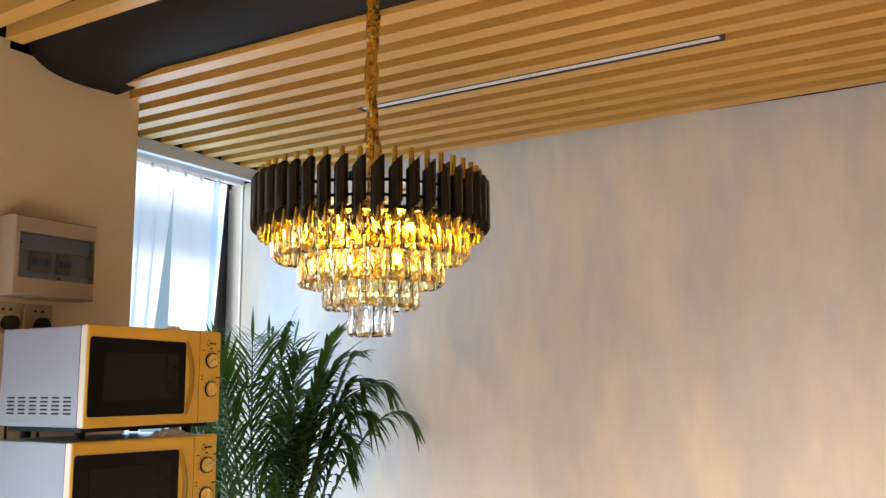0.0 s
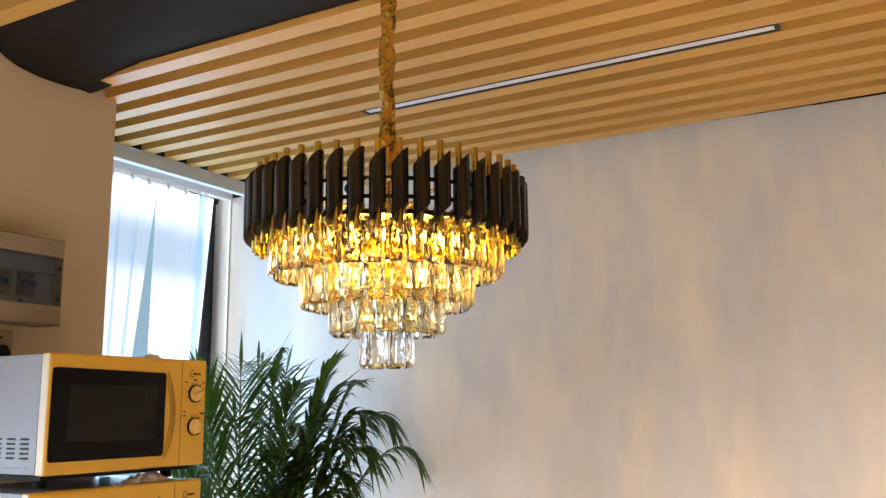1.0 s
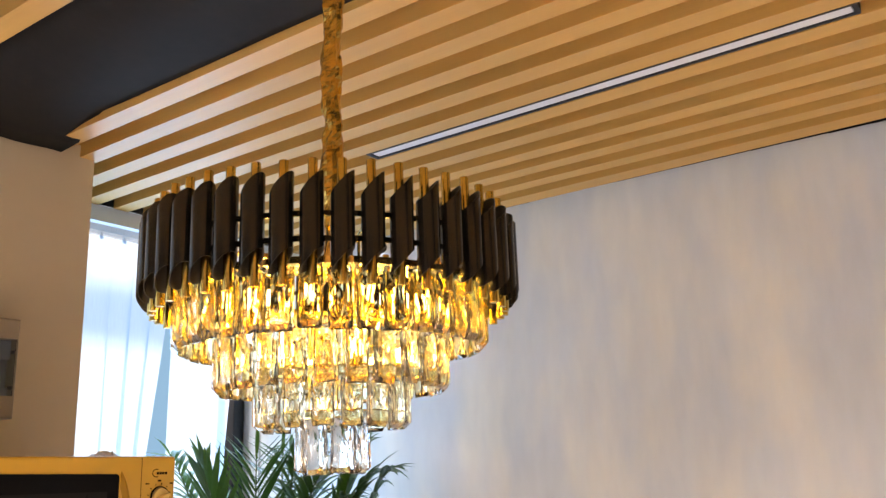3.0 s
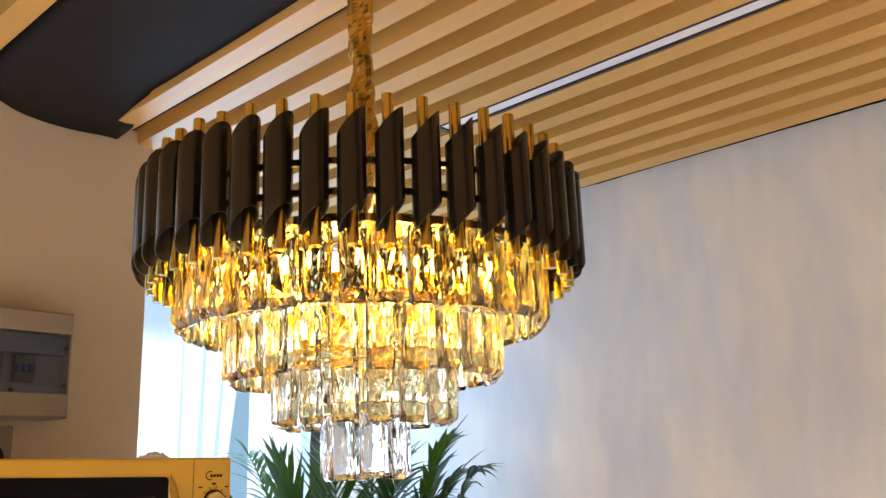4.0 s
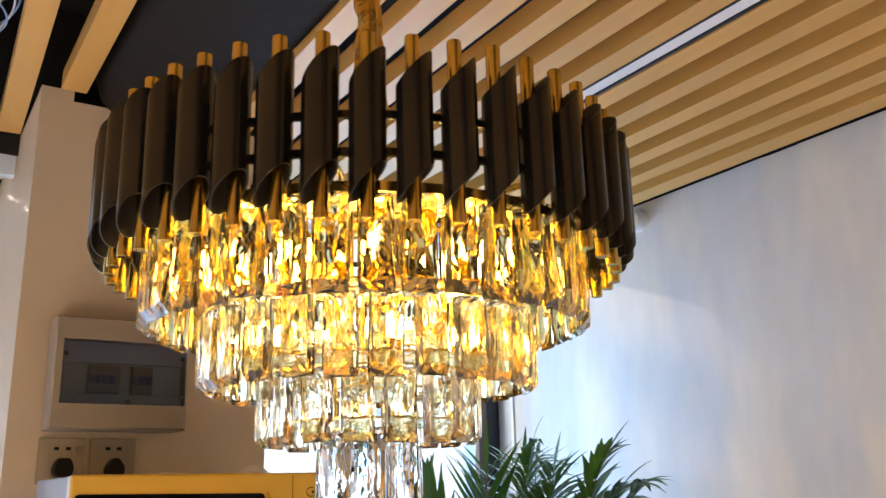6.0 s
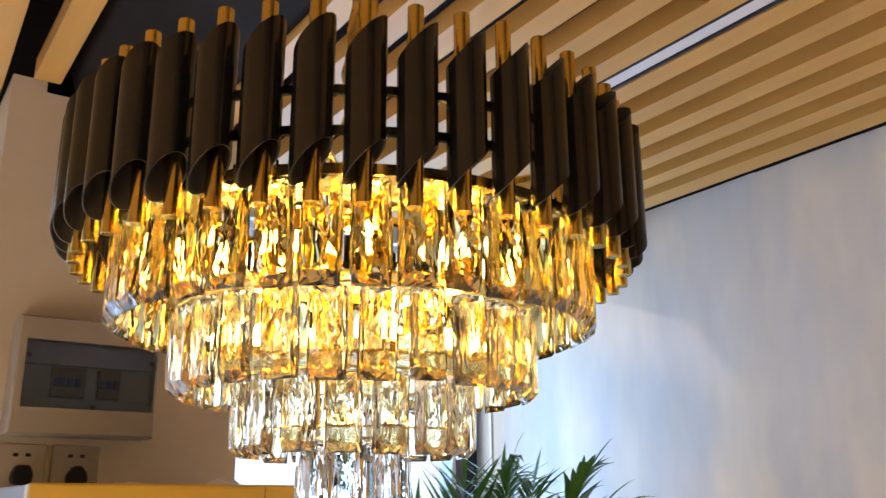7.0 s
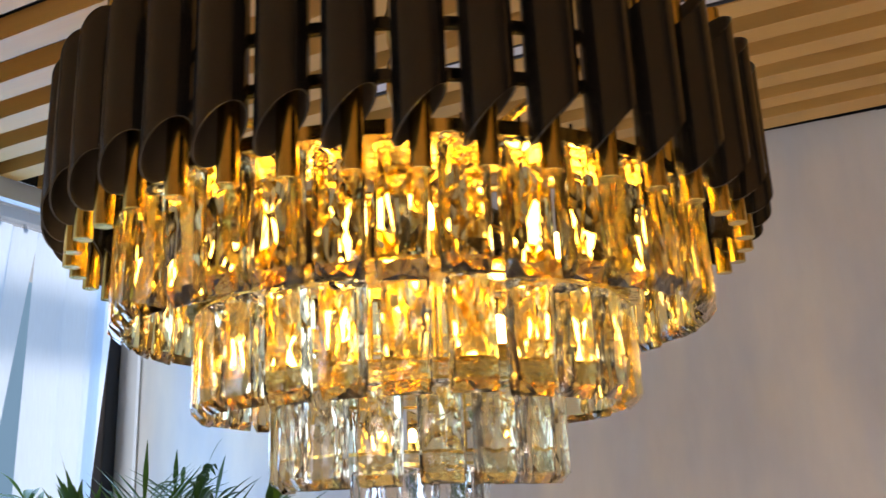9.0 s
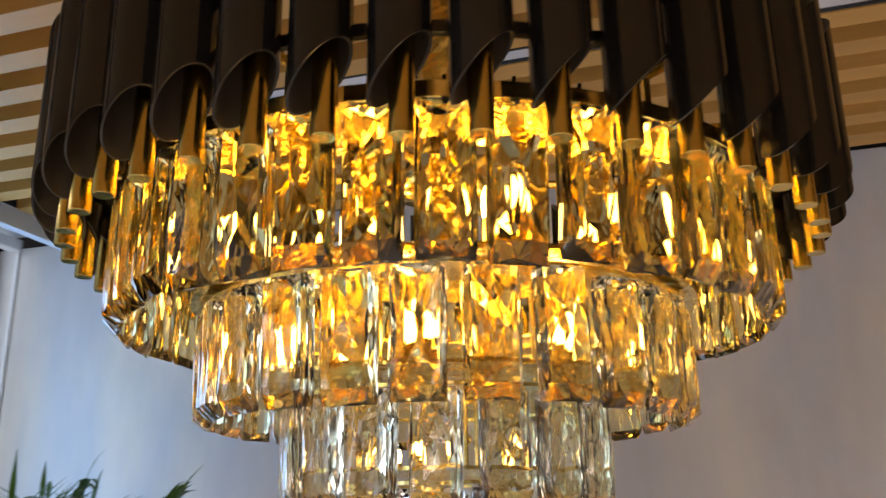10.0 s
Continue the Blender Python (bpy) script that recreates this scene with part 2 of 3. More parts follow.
def sweep(bm, pts, radius, n=8):
    """A round bar along a line of points; radius is a number or a function of 0..1."""
    rings = []
    for i, p in enumerate(pts):
        p = Vector(p)
        d = (Vector(pts[min(i + 1, len(pts) - 1)]) - Vector(pts[max(i - 1, 0)])).normalized()
        q = d.to_track_quat("Z", "Y")
        r = radius(i / (len(pts) - 1)) if callable(radius) else radius
        rings.append([bm.verts.new(p + q @ Vector((r * math.cos(2 * math.pi * k / n), r * math.sin(2 * math.pi * k / n), 0))) for k in range(n)])
    for a, b in zip(rings, rings[1:]):
        for k in range(n):
            bm.faces.new((a[k], a[(k + 1) % n], b[(k + 1) % n], b[k]))
    bm.faces.new(rings[0][::-1])
    bm.faces.new(rings[-1])
    return bm


def thing(name, at, label, category, group=""):
    ob = new(name)
    ob.location = at
    ob.empty_display_size = 0.05
    return tagged(ob, label, category, group)


def structure(name, bm, mat, label="", smooth=False):
    return tagged(mesh_object(name, bm, mat, smooth), label or name.replace("_", " "), name.split("_")[0], kind="structure")


# ---- the room ----
XW, YN, XE, YS, ZT = -3.06, 3.095, 2.6, -2.7, 2.80
ZS = 2.394          # underside of the slats
structure("floor", boxm(XW - 0.3, XE + 0.2, YS - 0.2, YN + 0.2, -0.1, 0.0), FLOOR, "grey tiled floor of the show room")
structure("ceiling", boxm(XW - 0.3, XE + 0.2, YS - 0.2, YN + 0.2, ZT, ZT + 0.15), DARK, "black ceiling void above the slats, unseen and kept dark beyond them")
structure("wall_north_top", boxm(XW - 0.2, XE + 0.2, YN + 0.02, YN + 0.2, 2.4125, ZT), DARK, "black gap above the wall")
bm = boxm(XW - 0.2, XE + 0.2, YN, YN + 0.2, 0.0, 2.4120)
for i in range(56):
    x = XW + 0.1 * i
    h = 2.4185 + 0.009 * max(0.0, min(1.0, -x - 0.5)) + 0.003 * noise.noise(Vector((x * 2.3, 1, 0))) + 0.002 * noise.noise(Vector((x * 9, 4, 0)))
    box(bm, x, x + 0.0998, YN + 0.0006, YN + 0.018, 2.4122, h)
structure("wall_north", bm, WALL, "smooth off-white plaster wall with faint streaks and painted-in sunlight patches")
structure("wall_east", boxm(XE, XE + 0.2, YS, YN, 0.0, ZT), UNSEEN_DARK, "unseen plain wall, darkened against bounce light")
bm = bmesh.new()
box(bm, XW - 0.2, -1.7, YS - 0.2, YS, 0, ZT)
box(bm, 2.1, XE + 0.2, YS - 0.2, YS, 0, ZT)
box(bm, -1.7, 2.1, YS - 0.2, YS, 0, 1.0)
box(bm, -1.7, 2.1, YS - 0.2, YS, 2.4, ZT)
structure("wall_south", bm, UNSEEN_DARK, "unseen plain wall, darkened against bounce light, with an added window opening")
bm = bmesh.new()
box(bm, XW - 0.1, XW, YS, YN, 0, 0.7)
box(bm, XW - 0.1, XW, YS, YN, 2.60, ZT)
box(bm, XW - 0.1, XW, 1.46, 1.94, 0.7, 2.60)
box(bm, XW - 0.1, XW, YS, -1.2, 0.7, 2.60)
structure("wall_west", bm, WHITE, "white wall with tall window openings")
bm = bmesh.new()
box(bm, XW + 0.003, -2.353, 1.444, 1.953, 0, 2.425)
box(bm, XW + 0.003, -2.353, 1.444, 1.508, 2.425, 2.449)
structure("column_1", bm, COLUMN, "cream painted column with a worn top edge")
structure("trim_fascia", boxm(-2.70, -2.672, 1.958, YN - 0.003, 2.350, 2.398), BLUE_LIT_TRIM, "white fascia of the curtain box, tinted for bluish daylight")
# black sheet stands in for the unlit void between the slat ends
structure("trim_box_back", boxm(-2.6715, -2.668, YS, YN - 0.003, 2.3985, ZT), DARK, "black sheet added for the unlit void behind the slat ends")
structure("trim_box_lid", boxm(XW + 0.003, -2.674, YS, YN - 0.003, 2.462, 2.475), WHITE, "white lid of the curtain box")
structure("trim_corner", boxm(-2.995, -2.983, YN - 0.006, YN - 0.0005, 0.0, 2.428), WHITE, "thin white edge strip on the wall")
structure("trim_fascia_south", boxm(-2.70, -2.672, YS, 1.440, 2.350, 2.398), BLUE_LIT_TRIM, "white fascia of the curtain box, tinted for bluish daylight")


def window(name, y0, y1):
    w = tagged(new(name), "tall window with dark aluminium frame behind blinds", "window", kind="structure")
    for a, b in ((y0, y0 + 0.05), (y1 - 0.05, y1)):
        part("window_frame", boxm(XW - 0.07, XW - 0.01, a, b, 0.7, 2.60, bevel=0.004), FRAME_DARK, w)
    for a, b in ((0.70, 0.76), (2.57, 2.60)):
        part("window_frame", boxm(XW - 0.065, XW - 0.015, y0 + 0.05, y1 - 0.05, a, b, bevel=0.004), WHITE, w, "white cross bar")
    p = part("pane", boxm(XW - 0.043, XW - 0.037, y0 + 0.05, y1 - 0.05, 0.76, 2.57), PANE, w)
    p.visible_shadow = False
    return w


window("window_1", 1.94, YN - 0.003)
window("window_2", -1.2, 1.46)

# glowing panel added in place of the blue outdoors behind the slit
back = tagged(mesh_object("backdrop", boxm(-26.0, -25.9, -30, 40, -2.0, 9.0), glow_material("outdoor glow", (0.10, 0.22, 0.34), 1.0)), "glowing blue panel in place of the distance outside the window", "backdrop", kind="structure")

# an unseen bar outside, added so that its shadow crosses the blinds
bm = boxm(-12.05, -11.95, -6.0, 9.0, 5.40, 5.57)
for y in (-6.0, 8.9):
    box(bm, -12.05, -11.95, y, y + 0.1, -0.1, 5.40)
structure("trim_sunshade", bm, FRAME_DARK, "unseen dark bar outside the windows, added to shadow the blinds")

# slatted ceiling; the light strip lies in one gap
slats = tagged(new("ceiling_slats"), "oak-look slatted ceiling with dark gaps", "slat ceiling", kind="structure")


def slat(y, x0, x1, skew=0.0, z=ZS, half=0.025):
    ob = part("slat", boxm(x0, x1, -half, half, 0, 0.042, bevel=0.0005, segs=1), WOOD, slats)
    ob.matrix_basis = pose(0, y, z, 0, 0, skew)


for i in range(12):
    slat(1.837 + 0.1012 * i + 0.0022 * max(0, i - 5) + (0.007 if i == 11 else 0.0), -2.345 if i == 0 else -2.665, XE - 0.01, half=0.032 if i == 11 else 0.025)
slat(1.503, -2.328, XE - 0.01, 0.0, 2.437)
slat(1.323, -2.63, XE - 0.01, -2.0, 2.437)
# slats end early; the unseen black ceiling beyond keeps sleeve reflections dark
for i in range(18):
    slat(1.17 - 0.1012 * i, -2.665, XE - 0.01)

strip = thing("linear_light", (-1.226, 2.3915, ZS), "unlit linear ceiling light in a black frame", "ceiling light")
part("diffuser", boxm(-0.572, 0.572, -0.0165, 0.0165, 0.003, 0.03), DIFFUSER, strip, "white frosted diffuser")
for s in (-1, 1):
    part("frame", boxm(-0.583, 0.583, min(s * 0.0175, s * 0.0225), max(s * 0.0175, s * 0.0225), -0.001, 0.05), FRAME_DARK, strip)
    part("end_cap", boxm(min(s * 0.584, s * 0.574), max(s * 0.584, s * 0.574), -0.017, 0.017, 0.0, 0.05), FRAME_DARK, strip)

# black sheet that wraps the duct in the gap of the slats
bm = bmesh.new()
cols = []
for i in range(60):
    x = -2.345 + i * (XE + 2.3) / 59
    col = []
    over = max(0.0, min(1.0, (-2.10 - x) / 0.2))
    over = over * over * (3 - 2 * over)
    for j in range(17):
        u = j / 16
        y = 1.540 + (0.268 + 0.050 * over) * u
        sag = math.sin(math.pi * min(u, 0.5)) ** 0.35
        z = 2.50 - (0.090 + 0.024 * over) * sag + 0.007 * noise.noise(Vector((x * 3, y * 9, 0)))
        col.append(bm.verts.new((x, y, z)))
    cols.append(col)
for a, b in zip(cols, cols[1:]):
    for j in range(16):
        bm.faces.new((a[j], a[j + 1], b[j + 1], b[j]))
r = bmesh.ops.extrude_face_region(bm, geom=list(bm.faces))
bmesh.ops.translate(bm, vec=(0, 0, 0.12), verts=[e for e in r["geom"] if isinstance(e, bmesh.types.BMVert)])
tagged(mesh_object("duct_wrap", bm, SHEET, True), "black foam-wrapped air duct sagging between the slats", "duct", kind="structure")

# vertical blinds
BX, BZ = -2.985, 2.425
blinds = thing("vertical_blind", (BX, 2.5, BZ), "white translucent vertical blind with one twisted strip", "blind", "window blinds")
part("rail", boxm(-0.02, 0.02, -0.56, 0.58, -0.010, 0.022, bevel=0.003), WHITE, blinds, "white aluminium rail")


def blind_strip(owner, y0, y1, b0, b1, x=0.0, z_top=-0.022, z_bot=-1.70):
    """A cloth strip whose edges go from y0, y1 at the top to b0, b1 at the bottom."""
    bm = bmesh.new()
    rows = []
    for j in range(15):
        v = j / 14
        l, r = y0 + (b0 - y0) * v, y1 + (b1 - y1) * v
        rows.append([bm.verts.new((x + 0.006 * math.sin(math.pi * i / 6) + 0.008 * (i / 6 - 0.5), l + (r - l) * i / 6, z_top + (z_bot - z_top) * v)) for i in range(7)])
    for a, b in zip(rows, rows[1:]):
        for i in range(6):
            bm.faces.new((a[i], a[i + 1], b[i + 1], b[i]))
    s = part("blind_strip", bm, BLIND, owner, smooth=True)
    part("hook", boxm(x - 0.003, x + 0.003, (y0 + y1) / 2 - 0.006, (y0 + y1) / 2 + 0.006, -0.030, -0.008), WHITE, owner)
    return s


EDGE = 0.190        # right edge of the strip beside the slit
for m in range(1, 9):
    r = EDGE - 0.088 * m
    lean = (0.0, 0.10, 0.03)[m] if m < 3 else 0.0
    blind_strip(blinds, r - 0.0895, r, r - 0.0895 - lean * 0.8, r - lean, 0.002 * (m % 2))
blind_strip(blinds, EDGE - 0.091, EDGE - 0.002, EDGE - 0.236, EDGE - 0.215, -0.003)
blind_strip(blinds, 0.184, 0.286, 0.168, 0.282, 0.002)
blind_strip(blinds, 0.2845, 0.374, 0.2805, 0.368, -0.001)
blind_strip(blinds, 0.3725, 0.440, 0.3665, 0.400, 0.002)
blind_strip(blinds, 0.400, 0.488, 0.360, 0.338, -0.002)

blind2 = thing("vertical_blind", (BX, 0.2, BZ), "white translucent vertical blind closed over the window", "blind", "window blinds")
part("rail", boxm(-0.02, 0.02, -1.4, 1.23, -0.010, 0.022, bevel=0.003), WHITE, blind2, "white aluminium rail")
for i in range(30):
    blind_strip(blind2, -1.40 + 0.0875 * i, -1.302 + 0.0875 * i, -1.40 + 0.0875 * i, -1.302 + 0.0875 * i, 0.003 * (i % 2))

# ---- chandelier ----
CX, CY = -1.2167, 1.6167
chandelier = thing("chandelier", (CX, CY, 1.60), "round black and gold chandelier with four lit tiers of crystal prisms", "chandelier")
Z0 = 1.60
N = 44
PHASE = 0.0900


def sleeve_mesh():
    """Sleeve with both ends cut aslant; x points outwards, y to the high side."""
    bm = bmesh.new()
    n, ro, ri = 28, 0.0136, 0.0124
    rows = []
    for r, side in ((ro, 0), (ro, 1), (ri, 1), (ri, 0)):
        row = []
        for i in range(n):
            a = 2 * math.pi * i / n
            s = math.sin(a)
            z = (0.2255 + 0.0142 * s) if side == 0 else (0.3130 + 0.0142 * s)
            row.append(bm.verts.new((r * math.cos(a), r * s, z)))
        rows.append(row)
    for j, (a, b) in enumerate(zip(rows, rows[1:] + rows[:1])):
        for i in range(n):
            bm.faces.new((a[i], a[(i + 1) % n], b[(i + 1) % n], b[i])).material_index = (0, 1, 2, 1)[j]
    return bm


def rod_mesh():
    bm = bmesh.new()
    lathe(bm, [(0.0002, 0.2002), (0.0052, 0.2000), (0.0056, 0.2004), (0.0056, 0.3432), (0.0052, 0.3436), (0.0038, 0.3436), (0.0034, 0.338)], 18, closed=False)
    bm.faces.new([v for v in bm.verts if abs(v.co.z - 0.338) < 1e-5])
    return bm


first_sleeve = part("sleeve", sleeve_mesh(), BLACK_METAL, chandelier, "satin black metal sleeve cut aslant", smooth=True)
first_sleeve.data.materials.append(RIM)
first_sleeve.data.materials.append(SLEEVE_INSIDE_LIT)
first_rod = part("rod", rod_mesh(), BRASS, chandelier, "brushed brass rod", smooth=True)
for ob in (first_sleeve, first_rod):
    me = ob.data
    bm = bmesh.new()
    bm.from_mesh(me)
    for e in bm.edges:
        if len(e.link_faces) == 2 and e.calc_face_angle() > radians(32):
            e.smooth = False
    bm.to_mesh(me)
    bm.free()
for i in range(N):
    a = PHASE + 2 * math.pi * i / N
    spin = random.uniform(-2.5, 2.5)
    m1 = pose(0.2364 * math.cos(a), 0.2364 * math.sin(a), random.uniform(-0.0008, 0.0008), 0, 0, math.degrees(a) + spin - 10)
    m2 = pose(0.2298 * math.cos(a), 0.2298 * math.sin(a), random.uniform(-0.0012, 0.0012), 0, 0, math.degrees(a))
    if i == 0:
        first_sleeve.matrix_basis, first_rod.matrix_basis = m1, m2
    else:
        share("sleeve", first_sleeve.data, chandelier, m1)
        share("rod", first_rod.data, chandelier, m2)

for z in (0.253, 0.282):
    part("ring", tube(bmesh.new(), 0.2245, 0.2245, z - 0.003, z + 0.003, 88, inner=0.2205), BLACK_METAL, chandelier, "black metal ring")


def crystal_mesh(w, d, h, seed, cut):
    """A convex prism hung from its top: bevelled front, and behind it long triangular cuts or a row of diamonds. x points outwards."""
    rnd = random.Random(seed)
    bm = bmesh.new()

    def put(x, y, c):
        bm.verts.new((x * d, y * w, -h * c))

    for c, k, front in ((0.0, 0.88, 1.0), (0.035, 1.0, 1.0), (0.885, 1.0, 1.0), (1.0, 0.95, -0.30)):
        for x, y in ((0.18, 0.49), (0.42, 0.41)):
            put(x * k * front, y * k, c)
            put(x * k * front, -y * k, c)
        put(-0.14 * k, 0.49 * k, c)
        put(-0.14 * k, -0.49 * k, c)
    if cut in ("lattice", "diamond"):
        for j in range(6):
            c = 0.09 + 0.165 * j
            put(0.50 - 0.07 * (2 * c - 1) ** 2, rnd.uniform(0.10, 0.24) * (-1) ** j, c + rnd.uniform(-0.02, 0.02))
    if cut == "up":
        put(-0.50, rnd.uniform(-0.06, 0.06), 0.07)
        put(-0.20, 0.36, 0.90)
        put(-0.20, -0.36, 0.90)
    elif cut == "down":
        put(-0.50, rnd.uniform(-0.06, 0.06), 0.90)
        put(-0.20, 0.36, 0.07)
        put(-0.20, -0.36, 0.07)
    elif cut == "zigzag":
        for c, y in ((0.07, -0.30), (0.36, 0.26), (0.64, -0.24), (0.91, 0.30)):
            put(-0.46 + 0.10 * abs(2 * c - 1), y + rnd.uniform(-0.04, 0.04), c + rnd.uniform(-0.02, 0.02))
    elif cut == "lattice":
        for j in range(9):
            c = 0.07 + 0.105 * j
            b = 1 - 0.25 * (2 * c - 1) ** 2
            for y, x in (((-0.34, 0.40), (0.0, 0.56), (0.34, 0.40)) if j % 2 else ((-0.19, 0.51), (0.19, 0.51))):
                put(-x * b, y + rnd.uniform(-0.05, 0.05), c + rnd.uniform(-0.015, 0.015))
    else:
        for j in range(7):
            c = 0.07 + 0.14 * j
            b = 1 - 0.22 * (2 * c - 1) ** 2
            if j % 2:
                put(-0.43 * b, 0.26 + rnd.uniform(-0.03, 0.03), c + rnd.uniform(-0.02, 0.02))
                put(-0.43 * b, -0.26 + rnd.uniform(-0.03, 0.03), c + rnd.uniform(-0.02, 0.02))
            else:
                put(-0.55 * b, rnd.uniform(-0.04, 0.04), c)
    bmesh.ops.convex_hull(bm, input=list(bm.verts))
    loose = [v for v in bm.verts if not v.link_faces]
    bmesh.ops.delete(bm, geom=loose, context="VERTS")
    bmesh.ops.dissolve_limit(bm, angle_limit=radians(0.5), verts=list(bm.verts), edges=list(bm.edges))
    return bm


def tier(n, r_out, z_top, z_bot, w, d, phase, mat, cuts):
    meshes = []
    for i in range(n):
        a = phase + 2 * math.pi * i / n
        r = r_out - d * 0.5
        m = pose(r * math.cos(a), r * math.sin(a), z_top - Z0 + random.uniform(-0.0012, 0.0012), random.uniform(-1.2, 1.2), random.uniform(-1.2, 1.2), math.degrees(a) + random.uniform(-7, 7))
        if i < len(cuts):
            c = part("crystal", crystal_mesh(w, d, z_top - z_bot, i, cuts[i]), mat, chandelier, "faceted crystal prism" if i == 0 else "")
            meshes.append(c.data)
            c.matrix_basis = m
        else:
            c = share("crystal", meshes[random.randrange(len(cuts))], chandelier, m)
        c.visible_shadow = False


TIERS = ((39, 0.2068, 1.829, 1.7553, 0.0280, 0.016), (26, 0.1543, 1.768, 1.7021, 0.0285, 0.016), (17, 0.1024, 1.716, 1.6558, 0.0280, 0.016), (8, 0.0474, 1.668, 1.6006, 0.0268, 0.016))
LONG, SHORT = ("lattice", "up", "diamond", "down", "lattice", "zigzag", "diamond"), ("lattice", "diamond", "lattice", "zigzag", "diamond", "lattice")
for i, (n, r, zt, zb, w, d) in enumerate(TIERS):
    tier(n, r, zt, zb, w, d, 0.03 + i * 0.07, (GOLDLIT_CRYSTAL, PALE_GOLDLIT, SOFT_GOLDLIT, CRYSTAL)[i], SHORT if i else LONG)
    part("tier_ring", tube(bmesh.new(), r - 0.003, r - 0.003, zt - Z0 + 0.001, zt - Z0 + (0.009 if i == 0 else 0.003), 72, inner=r - 0.017), GOLD, chandelier, "gold plated tier ring")
pin = None
for i in range(39):
    a = 0.03 + 2 * math.pi * i / 39
    m = pose(0.1988 * math.cos(a), 0.1988 * math.sin(a), 0)
    if pin is None:
        pin = part("pin", lathe(bmesh.new(), [(0.0010, 0.227), (0.0026, 0.2285), (0.0026, 0.2320), (0.0012, 0.2335), (0.0010, 0.2430)], 10, cap=True), BLACK_METAL, chandelier, "small black pin that carries a crystal", smooth=True)
        pin.matrix_basis = m
    else:
        share("pin", pin.data, chandelier, m)
part("top_plate", tube(bmesh.new(), 0.189, 0.189, 0.2355, 0.2380, 72, inner=0.136), HAMMERED, chandelier, "gold plated top plate")
# plates between the tiers
for r0, r1, z in ((0.150, 0.168, 1.771), (0.096, 0.142, 1.719), (0.040, 0.090, 1.671)):
    part("tier_plate", tube(bmesh.new(), r1 - 0.010, r1 - 0.010, z - Z0 + 0.004, z - Z0 + 0.006, 64, inner=max(r0 - 0.058, 0.004)), HAMMERED, chandelier, "hammered gold tier plate")
for i in range(6):
    a = 0.4 + i * math.pi / 3
    bm = bmesh.new()
    sweep(bm, [(0.02 * math.cos(a), 0.02 * math.sin(a), 0.268), (0.222 * math.cos(a), 0.222 * math.sin(a), 0.268)], 0.003, 8)
    part("arm", bm, GOLD, chandelier)
    bm = bmesh.new()
    sweep(bm, [(0.182 * math.cos(a), 0.182 * math.sin(a), 0.238), (0.182 * math.cos(a), 0.182 * math.sin(a), 0.268)], 0.002, 6)
    part("hanger", bm, GOLD, chandelier)
    for r, za, zb in ((0.138, 0.268, 0.175), (0.086, 0.268, 0.122), (0.032, 0.268, 0.075)):
        bm = bmesh.new()
        sweep(bm, [(r * math.cos(a), r * math.sin(a), za), (r * math.cos(a), r * math.sin(a), zb)], 0.0016, 6)
        part("hanger", bm, GOLD, chandelier)
part("hub", lathe(bmesh.new(), [(0.012, 0.255), (0.03, 0.258), (0.03, 0.276), (0.012, 0.29), (0.008, 0.34)], 32, cap=True), GOLD, chandelier, "gold hub", smooth=True)


def bulb_mesh():
    return lathe(bmesh.new(), [(0.0050, 0.0197), (0.0068, 0.0225), (0.0074, 0.029), (0.0070, 0.037), (0.0048, 0.0420), (0.0012, 0.0440)], 14, cap=True)


bulb_spots = [(0.106, 0.25 + i * math.pi / 5, 0.177, 0.85, 0.012) for i in range(10)] + [(0.090, 0.6 + i * math.pi / 3, 0.125, 0.78, 0.0) for i in range(6)] + [(0.034, 0.9 + i * 2 * math.pi / 3, 0.077, 0.36, 0.0) for i in range(3)]
first_bulb = None
for r, a, z, k, lift in bulb_spots:
    m = pose(r * math.cos(a), r * math.sin(a), z + lift) @ Matrix.Scale(k, 4)
    ms = pose(r * math.cos(a), r * math.sin(a), z) @ Matrix.Diagonal((k, k, k + lift / 0.0195, 1))
    if first_bulb is None:
        first_bulb = part("bulb", bulb_mesh(), BULB, chandelier, "lit warm bulb", smooth=True)
        first_bulb.matrix_basis = m
        sock = part("socket", tube(bmesh.new(), 0.0085, 0.0075, 0.0, 0.0195, 16), BRASS, chandelier)
        sock.matrix_basis = ms
    else:
        share("bulb", first_bulb.data, chandelier, m)
        share("socket", sock.data, chandelier, ms)

# hanging cable in crinkled film, running up between the slats
bm = bmesh.new()
rings = []
for j in range(150):
    z = 0.33 + (2.78 - Z0 - 0.33) * j / 149
    rr = 0.0138 + 0.0030 * noise.noise(Vector((j * 0.11, 7, 0))) + 0.0045 * math.exp(-((j - 9) / 5) ** 2)
    if j < 6:
        rr *= 0.75 + 0.05 * j
    row = []
    for i in range(14):
        a = 2 * math.pi * i / 14
        k = rr * (1 + 0.40 * noise.noise(Vector((math.cos(a) * 1.5, math.sin(a) * 1.5, j * 0.17))) + 0.16 * noise.noise(Vector((math.cos(a) * 3.5, math.sin(a) * 3.5, j * 0.55))))
        row.append(bm.verts.new((k * math.cos(a) + 0.002 * math.sin(j * 0.13), k * math.sin(a), z)))
    rings.append(row)
for a, b in zip(rings, rings[1:]):
    for i in range(14):
        bm.faces.new((a[i], a[(i + 1) % 14], b[(i + 1) % 14], b[i]))
bm.faces.new(rings[0][::-1])
bm.faces.new(rings[-1])
part("wrapped_chain", bm, FILM, chandelier, "hanging chain wrapped in crinkled gold film")

